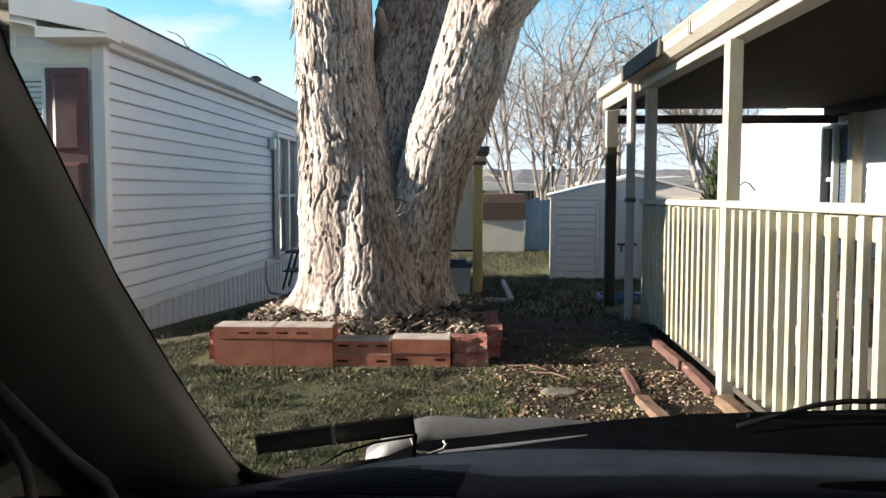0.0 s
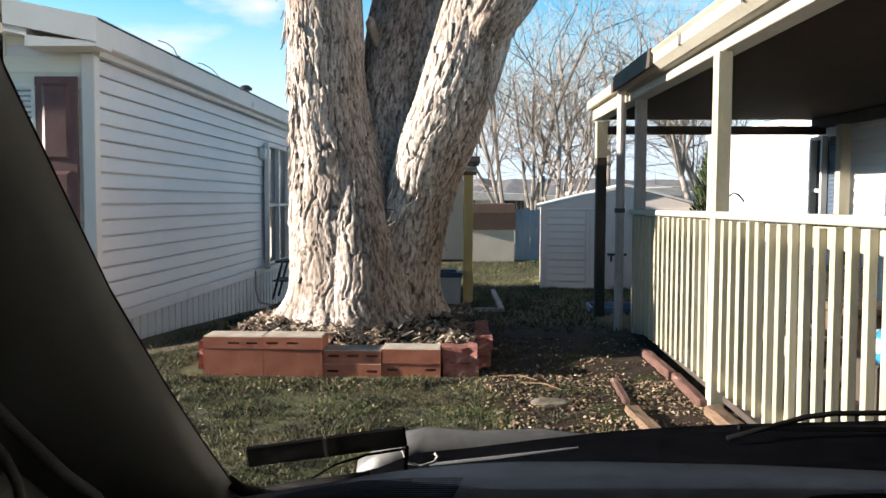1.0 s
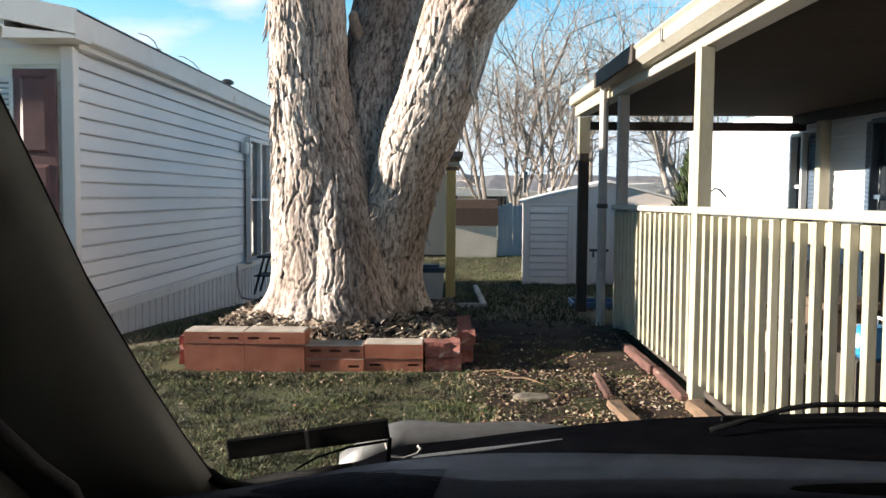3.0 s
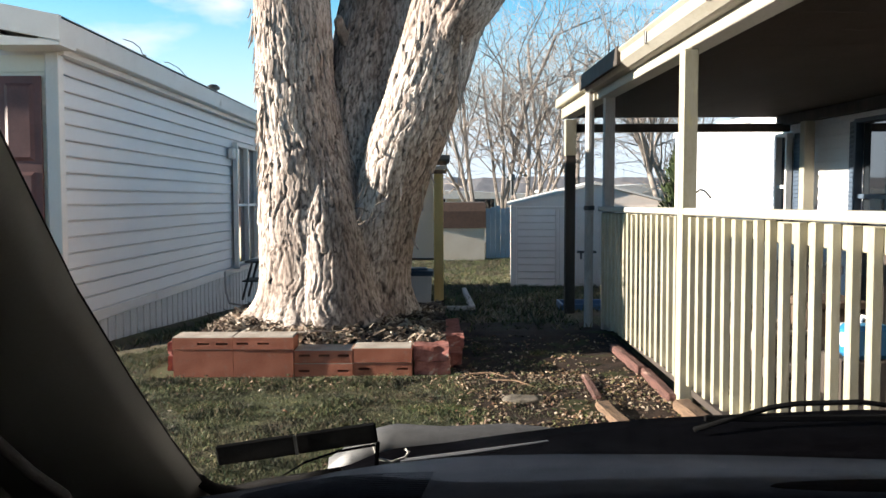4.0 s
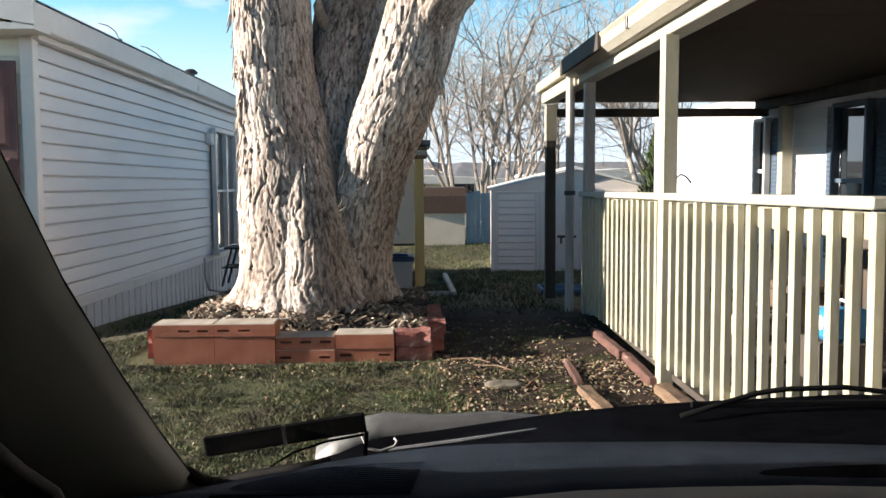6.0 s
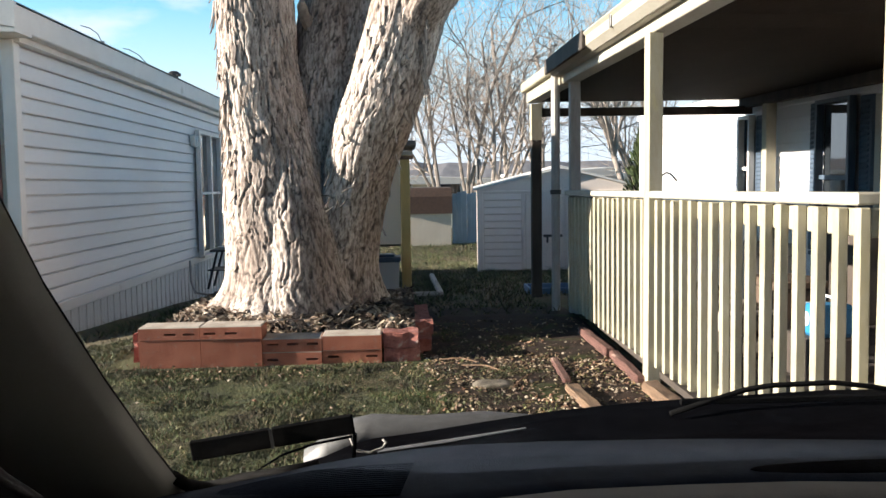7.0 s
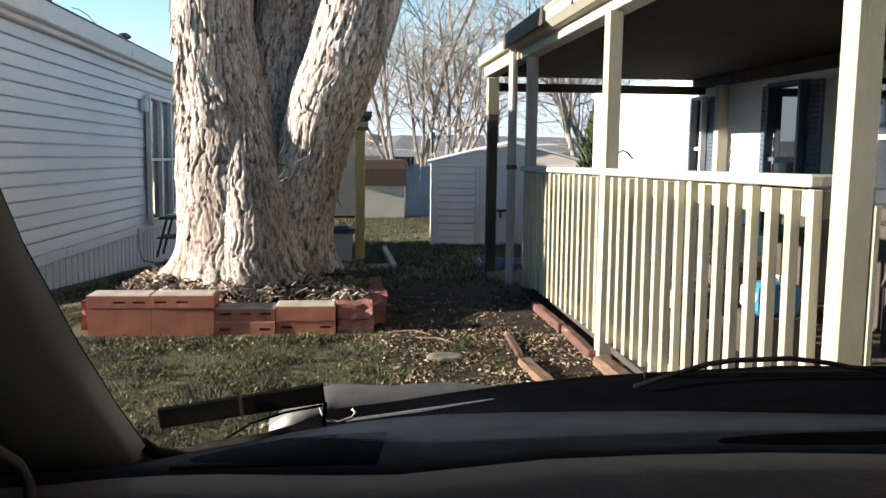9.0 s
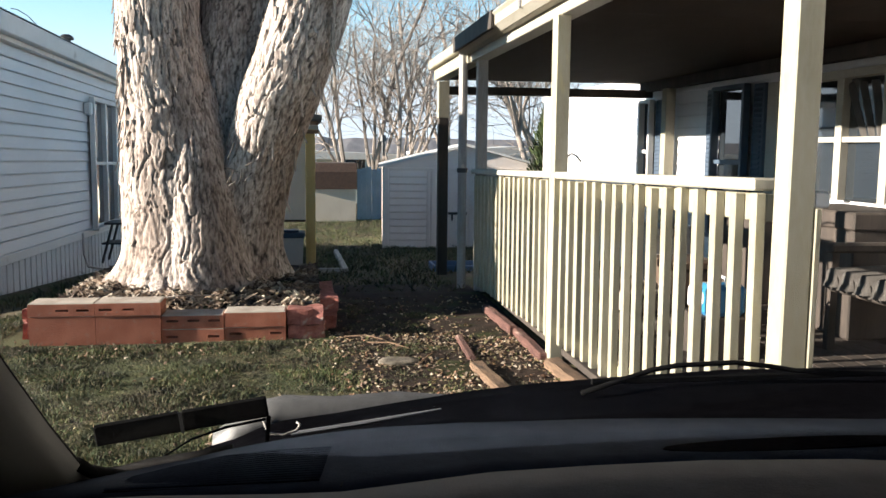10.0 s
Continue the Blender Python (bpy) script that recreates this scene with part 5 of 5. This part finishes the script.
# first box is a dark mass added in place of a sofa back
for i, (x, y, w, d, h, m_, lab) in enumerate(((3.3, 4.95, 0.5, 0.9, 0.8, DARKWOOD, "dark box in place of a sofa back by the home's wall"), (3.3, 6.2, 0.5, 0.6, 0.8, DARKWOOD, "tall dark cabinet against the home's wall"), (2.4, 5.6, 0.35, 0.4, 0.42, mat("brown carton", (0.07, 0.045, 0.03), (0.12, 0.08, 0.055), 5, 0.8, 0.1), "brown carton on the porch"),
                                               (2.7, 6.7, 0.4, 0.5, 0.55, GREYPOST, "grey storage tub on the porch"))):
    c_ = thing("crate" if m_ is DARKWOOD else "box", lab, "storage box", (x, y, PZ), group="things stored on the porch")
    part("body", boxes((0, 0, 0, w, d, h * 0.86), bevel=0.01), m_, c_)
    part("lid", boxes((-0.015, -0.015, h * 0.86, w + 0.015, d + 0.015, h), bevel=0.012), m_, c_)
sofa = thing("porch_sofa", "dark brown wicker sofa along the home's wall", "sofa", (3.0, 2.15, PZ))
WICK = mat("dark brown wicker", (0.025, 0.016, 0.011), (0.06, 0.04, 0.028), 40, 0.8, 0.5, 160)
part("base", boxes((0, 0, 0.08, 0.75, 1.6, 0.36), bevel=0.03), WICK, sofa)
part("backrest", boxes((0.55, 0, 0.36, 0.8, 1.6, 0.85), bevel=0.05), WICK, sofa)
part("armrest", boxes((0, -0.14, 0.08, 0.75, 0.0, 0.6), bevel=0.04), WICK, sofa)
part("armrest", boxes((0, 1.6, 0.08, 0.75, 1.74, 0.6), bevel=0.04), WICK, sofa)
part("seat_cushion", boxes((0.0, 0.02, 0.365, 0.54, 0.79, 0.47), bevel=0.04), WICK, sofa)
part("seat_cushion", boxes((0.0, 0.81, 0.365, 0.54, 1.58, 0.47), bevel=0.04), WICK, sofa)
for x in (0.06, 0.69):
    for y in (0.0, 1.6):
        part("foot", boxes((x - 0.03, y - 0.03, 0, x + 0.03, y + 0.03, 0.08)), DARKWOOD, sofa)
# firewood-like clutter seen between the pickets
rg = random.Random(31)
for i in range(16):
    y, z = 5.2 + (i % 8) * 0.16, PZ + 0.075 + (i // 8) * 0.13
    single("firewood_log", tube_bm([(1.95, y, z), (2.3, y + rg.uniform(-0.02, 0.02), z)], 0.065, 9), DARKWOOD if i % 3 else TWIG, "split log stacked on the porch", "log", group="stacked logs")
hook = thing("arched_hook", "thin dark arched hanger on the railing", "hanger", (PX + 0.1, 5.0, 1.1))
part("arch", tube_bm([(0, -0.1, 0.1), (0, 0.0, 0.135), (0, 0.1, 0.145), (0, 0.2, 0.12), (0, 0.27, 0.07), (0, 0.3, 0.02)], 0.006, 6), METAL, hook)
part("foot", boxes((-0.03, 0.28, 0.0, 0.03, 0.32, 0.03), bevel=0.004), METAL, hook)
cur = thing("curtain", "pale gathered curtain behind the porch window", "curtain", (3.86, 5.4, 1.35))
cv = [(0.0 + 0.02 * math.sin(k * 1.3), k * 0.03, z) for z in (0.0, 0.42) for k in range(20)]
part("cloth", pydata("cloth", [(x, y * (0.6 if z == 0 else 1), z) for x, y, z in cv] + [(x + 0.01, y * (0.6 if z == 0 else 1), z) for x, y, z in cv],
                     [(k, k + 1, 21 + k, 20 + k) for k in range(19)] + [(40 + k, 60 + k, 61 + k, 41 + k) for k in range(19)], CUSH), None, cur)

# ---- the car ----
DASH = mat("dark slate dash plastic", (0.008, 0.011, 0.017), (0.013, 0.017, 0.025), 30, 0.62, 0.3, 350, spec=0.006)
DASH2 = mat("warm grey dash plastic", (0.055, 0.05, 0.047), (0.07, 0.064, 0.06), 30, 0.7, 0.25, 350, spec=0.12)
PILLAR = mat("dark grey pillar trim", (0.115, 0.114, 0.1), (0.13, 0.128, 0.113), 6, 0.75, 0.03, 300)
RUBBER = mat("black rubber", (0.005, 0.005, 0.005), (0.01, 0.01, 0.01), 30, 0.6, 0.1, 200, spec=0.01)
PAINT = mat("silver car paint", (0.1, 0.1, 0.1), (0.14, 0.14, 0.14), 60, 0.55, 0.02, 300, metal=0.3)
CHROME = mat("dull bright metal", (0.4, 0.4, 0.4), (0.5, 0.5, 0.5), 30, 0.35, 0.05, 100, metal=0.8)
GLOSS = mat("black cowl plastic", (0.0015, 0.0015, 0.002), (0.0035, 0.0035, 0.0045), 30, 0.4, 0.1, 120, spec=0.0005)
car = thing("car", "silver car with a dark interior seen from the driver's seat", "car", (0, 0, 0))


def sheet(name, rows, material, parent, label="", thick=0.012, smooth=True):
    """A curved panel through rows of points, with thickness."""
    bm = bmesh.new()
    g = [[bm.verts.new(p) for p in r] for r in rows]
    for a, b in zip(g, g[1:]):
        for k in range(len(a) - 1):
            bm.faces.new((a[k], a[k + 1], b[k + 1], b[k]))
    bmesh.ops.recalc_face_normals(bm, faces=bm.faces)
    ob = part(name, bm, material, parent, label, smooth=smooth)
    sd = ob.modifiers.new("thickness", "SOLIDIFY")
    sd.thickness, sd.offset = thick, 0
    return ob


# windscreen pillar
edge = [(-0.12, 0.2, 1.42), (-0.171, 0.361, 1.319), (-0.193, 0.467, 1.256), (-0.211, 0.554, 1.204), (-0.235, 0.715, 1.107), (-0.256, 0.88, 1.008), (-0.273, 1.042, 0.911), (-0.279, 1.1, 0.876)]
edge = [(0.0246 + (x - 0.0246) * k, 0.0093 + (y - 0.0093) * k, 1.2666 + (z - 1.2666) * k) for x, y, z in edge for k in (1 + 0.35 * max(0, 1.05 - y) / 0.7,)]
rows = []
for x, y, z in edge:
    rows.append([(x, y, z), (x - 0.012, y - 0.022, z - 0.008), (x - 0.045, y - 0.045, z - 0.012), (x - 0.1, y - 0.06, z - 0.02), (x - 0.2, y - 0.05, z - 0.03)])
sheet("pillar_trim", rows, PILLAR, car, "dark grey windscreen pillar trim")
part("pillar_seal", tube_bm([(x - 0.002, y + 0.004, z) for x, y, z in edge], 0.004, 8), RUBBER, car, "black windscreen seal", smooth=True)
corner = [(-0.273, 1.042, 0.911), (-0.268, 1.082, 0.886), (-0.256, 1.1, 0.876), (-0.235, 1.098, 0.878), (-0.2, 1.08, 0.892), (-0.15, 1.06, 0.905), (-0.1, 1.055, 0.915)]
part("windscreen_seal", tube_bm(corner, 0.008, 8), RUBBER, car, smooth=True)
# dash
dx = [-0.46, -0.36, -0.29, -0.25, -0.2, -0.15, -0.1, -0.04, 0.02, 0.1, 0.17, 0.28, 0.4, 0.55, 0.72, 0.95, 1.2]
far_y = [1.0, 1.05, 1.085, 1.095, 1.075, 1.04, 1.012, 1.025, 1.045, 1.06, 1.066, 1.062, 1.052, 1.035, 1.012, 0.98, 0.93]
far_z = [0.84, 0.86, 0.868, 0.87, 0.886, 0.905, 0.925, 0.93, 0.93, 0.93, 0.93, 0.93, 0.93, 0.93, 0.93, 0.928, 0.92]
mid_y = [0.8, 0.81, 0.82, 0.83, 0.835, 0.835, 0.83, 0.825, 0.823, 0.84, 0.855, 0.86, 0.86, 0.845, 0.8, 0.75, 0.7]
sheet("dash_top", [[(x, y, z) for x, y, z in zip(dx, far_y, far_z)], [(x, y * 0.6 + m * 0.4, z * 0.6 + 0.4 * 0.948) for x, y, z, m in zip(dx, far_y, far_z, mid_y)],
                   [(x, m + 0.03, 0.945) for x, m in zip(dx, mid_y)], [(x, m, 0.947) for x, m in zip(dx, mid_y)], [(x, m - 0.01, 0.93) for x, m in zip(dx, mid_y)]], DASH, car, "dark slate dashboard top")
sheet("dash_pad", [[(x, m - 0.004, 0.935) for x, m in zip(dx, mid_y)], [(x, m - 0.012, 0.95) for x, m in zip(dx, mid_y)], [(x, m - 0.08, 0.957) for x, m in zip(dx, mid_y)], [(x, m - 0.2, 0.945) for x, m in zip(dx, mid_y)],
                   [(x, m - 0.28, 0.88) for x, m in zip(dx, mid_y)], [(x, m - 0.3, 0.6) for x, m in zip(dx, mid_y)]], DASH2, car, "warm grey dashboard pad")
grille = sheet("defroster_grille", [[(x, y + 0.012 * (x + 0.1), 0.9495 - (y - 0.855) * s) for x, s in ((-0.2, 0.29), (-0.15, 0.2), (-0.1, 0.13), (-0.05, 0.1), (0.012, 0.09))] for y in (0.848, 0.89, 0.93, 0.98)], RUBBER, car, "ribbed defroster grille", thick=0.002)
for k in range(15):
    y = 0.855 + 0.0085 * k
    part("grille_rib", tube_bm([(x, y + 0.012 * (x + 0.1), 0.9515 - (y - 0.855) * s) for x, s in ((-0.2, 0.29), (-0.15, 0.2), (-0.1, 0.13), (-0.05, 0.1), (0.0 + 0.001 * k, 0.09))], 0.0019, 5), DASH, grille)
part("dash_seam", tube_bm([(0.02, 0.835, 0.951), (0.035, 0.94, 0.9435), (0.055, 1.03, 0.936)], 0.0013, 6), RUBBER, car)
part("speaker_slot", prism([(0.52 + 0.15 * math.cos(a), 0.9 + 0.02 * math.sin(a)) for a in (k * math.tau / 20 for k in range(20))], 0.944, 0.9515, "z"), GLOSS, car, "dark oval slot")
# outside: cowl, hood, wipers
hx = [-0.32, -0.22, -0.16, -0.12, -0.08, -0.05, 0.03, 0.13, 0.24, 0.36, 0.49, 0.68, 0.95, 1.25]
hz = [0.78, 0.81, 0.832, 0.858, 0.882, 0.888, 0.883, 0.888, 0.893, 0.901, 0.909, 0.916, 0.912, 0.9]
cz = [h - d for h, d in zip(hz, [0.02, 0.02, 0.02, 0.035, 0.042, 0.04, 0.026, 0.017, 0.008, 0.006, 0.008, 0.008, 0.008, 0.008])]
sheet("cowl", [[(x, y + 0.02, z - 0.02) for x, y, z in zip(hx, np.interp(hx, dx, far_y), np.interp(hx, dx, far_z))], [(x, 1.22, 0.5 * h + 0.435) for x, h in zip(hx, cz)],
               [(x, 1.33, h - 0.004) for x, h in zip(hx, cz)], [(x, 1.36, h) for x, h in zip(hx, cz)], [(x, 1.37, h - 0.04) for x, h in zip(hx, cz)]], GLOSS, car, "glossy black cowl below the windscreen")
hq = [h - (0.014 if x < 0.2 else 0.03 if x < 0.3 else 0.06) for x, h in zip(hx, hz)][2:]
hx = hx[2:]
sheet("hood", [[(x, 1.385, h - 0.05) for x, h in zip(hx, hq)], [(x, 1.39, h - 0.006) for x, h in zip(hx, hq)], [(x, 1.41, h) for x, h in zip(hx, hq)], [(x, 1.6, h - 0.1) for x, h in zip(hx, hq)], [(x, 1.95, h - 0.24) for x, h in zip(hx, hq)], [(x, 2.15, h - 0.45) for x, h in zip(hx, hq)]], PAINT, car, "silver hood")
wb = part("wiper", boxes((-0.277, 1.148, 0.0, -0.17, 1.156, 0.027), (-0.168, 1.148, 0.0, -0.06, 1.156, 0.027), bevel=0.002), RUBBER, car, "flat black wiper blade")
wb.matrix_basis = Matrix.Translation((-0.277, 1.15, 0.895)) @ Euler((0, radians(-8.3), 0)).to_matrix().to_4x4() @ Matrix.Translation((0.277, -1.15, 0))
part("clip", boxes((-0.171, 1.145, 0.0, -0.167, 1.147, 0.027)), METAL, wb, "thin metal clip")
part("arm_edge", tube_bm([(-0.037, 1.240, 0.872), (0.063, 1.240, 0.884), (0.177, 1.240, 0.901)], [0.003, 0.0035, 0.001], 6), CHROME, car, "thin bright wiper arm edge")
part("washer_hose", tube_bm([(-0.075, 1.200, 0.912), (-0.066, 1.200, 0.888), (-0.047, 1.200, 0.884), (-0.028, 1.200, 0.890), (-0.023, 1.200, 0.898), (-0.028, 1.200, 0.902)], 0.002, 6), GREYPOST, car, "thin washer hose loop", smooth=True)
part("wiper_rod", tube_bm([(-0.204, 1.160, 0.871), (-0.161, 1.160, 0.897), (-0.118, 1.160, 0.911), (-0.067, 1.160, 0.920)], [0.0012, 0.0016, 0.0018, 0.002], 6), RUBBER, car)
part("wiper_pivot", tube_bm([(-0.066, 1.165, 0.885), (-0.063, 1.155, 0.925)], [0.003, 0.003], 8), RUBBER, car)
part("wiper_arm", tube_bm([(0.4, 1.28, 0.905), (0.47, 1.3, 0.918), (0.52, 1.3, 0.933), (0.562, 1.3, 0.939), (0.657, 1.3, 0.941), (0.72, 1.3, 0.933), (0.76, 1.3, 0.925), (0.95, 1.28, 0.918)], 0.0042, 6), RUBBER, car, smooth=True)
part("wiper", boxes((0.42, 1.296, 0.912, 1.0, 1.302, 0.922), bevel=0.002), RUBBER, car, "black wiper blade")
# cabin shell
part("roof_lining", boxes((-0.5, -1.7, 1.5, 1.28, 0.27, 1.56), bevel=0.01), PILLAR, car)
part("door", boxes((-0.5, -1.7, 0.3, -0.44, 1.0, 0.98), bevel=0.01), PILLAR, car, "dark door trim")
# unseen left pane, made opaque to keep the sun off the dash
part("side_window", boxes((-0.48, -1.7, 0.98, -0.46, 0.9, 1.5)), PANE, car, "opaque side pane that keeps sun off the dash")
part("door", boxes((1.22, -1.7, 0.3, 1.28, 1.0, 0.98), bevel=0.01), PILLAR, car)
part("side_window", boxes((1.24, -1.7, 0.98, 1.246, 0.6, 1.5)), GLASSM, car).visible_shadow = False
part("rear_wall", boxes((-0.5, -1.76, 0.3, 1.28, -1.7, 1.56), bevel=0.01), PILLAR, car)
part("floor_pan", boxes((-0.5, -1.7, 0.26, 1.28, 1.0, 0.3)), BLACKPL, car)
part("firewall", boxes((-0.5, 1.0, 0.3, 1.28, 1.02, 0.84)), BLACKPL, car)
part("body_side", boxes((-0.53, -1.8, 0.25, -0.505, 0.95, 0.72), (1.285, -1.8, 0.25, 1.31, 0.95, 0.72), bevel=0.01), PAINT, car)
for x in (-0.5, 1.1):
    for y in (-1.2, 0.6):
        w_ = part("wheel", tube_bm([(x, y, 0.32), (x + 0.02, y, 0.32), (x + 0.15, y, 0.32), (x + 0.17, y, 0.32)], [0.29, 0.32, 0.32, 0.29], 24), RUBBER, car)
        part("rim", tube_bm([(x - 0.01, y, 0.32), (x + 0.18, y, 0.32)], 0.2, 16), METAL, w_)
part("side_vent", tube_bm([(-0.405, 0.6, 0.78), (-0.4, 0.61, 0.82), (-0.395, 0.62, 0.87), (-0.4, 0.61, 0.92), (-0.405, 0.6, 0.95)], 0.012, 8), DASH2, car, "pale ring of the side vent", smooth=True)
part("dash_end_trim", tube_bm([(-0.341, 0.605, 1.136), (-0.317, 0.605, 1.116), (-0.298, 0.613, 1.09), (-0.274, 0.622, 1.06), (-0.255, 0.631, 1.04), (-0.249, 0.631, 1.027), (-0.248, 0.63, 0.96)], 0.0045, 10), DASH2, car, "dull trim edge beside the pillar", smooth=True)
part("vent_ring", tube_bm([(-0.31, 0.583, 1.1), (-0.298, 0.583, 1.086), (-0.288, 0.582, 1.067), (-0.283, 0.58, 1.046), (-0.282, 0.58, 1.0)], 0.004, 10), DASH2, car, "rounded edge of the side vent", smooth=True)
ws = sheet("windscreen", [[(x, y, z) for x in (-0.42, 0.2, 0.7, 1.22)] for y, z in ((1.21, 0.824), (0.29, 1.51))], glass_mat("windscreen glass", (0.98, 1.0, 0.99), 0.0, 1.08), car, "clear windscreen glass", thick=0.004, smooth=False)
ws.visible_shadow = False
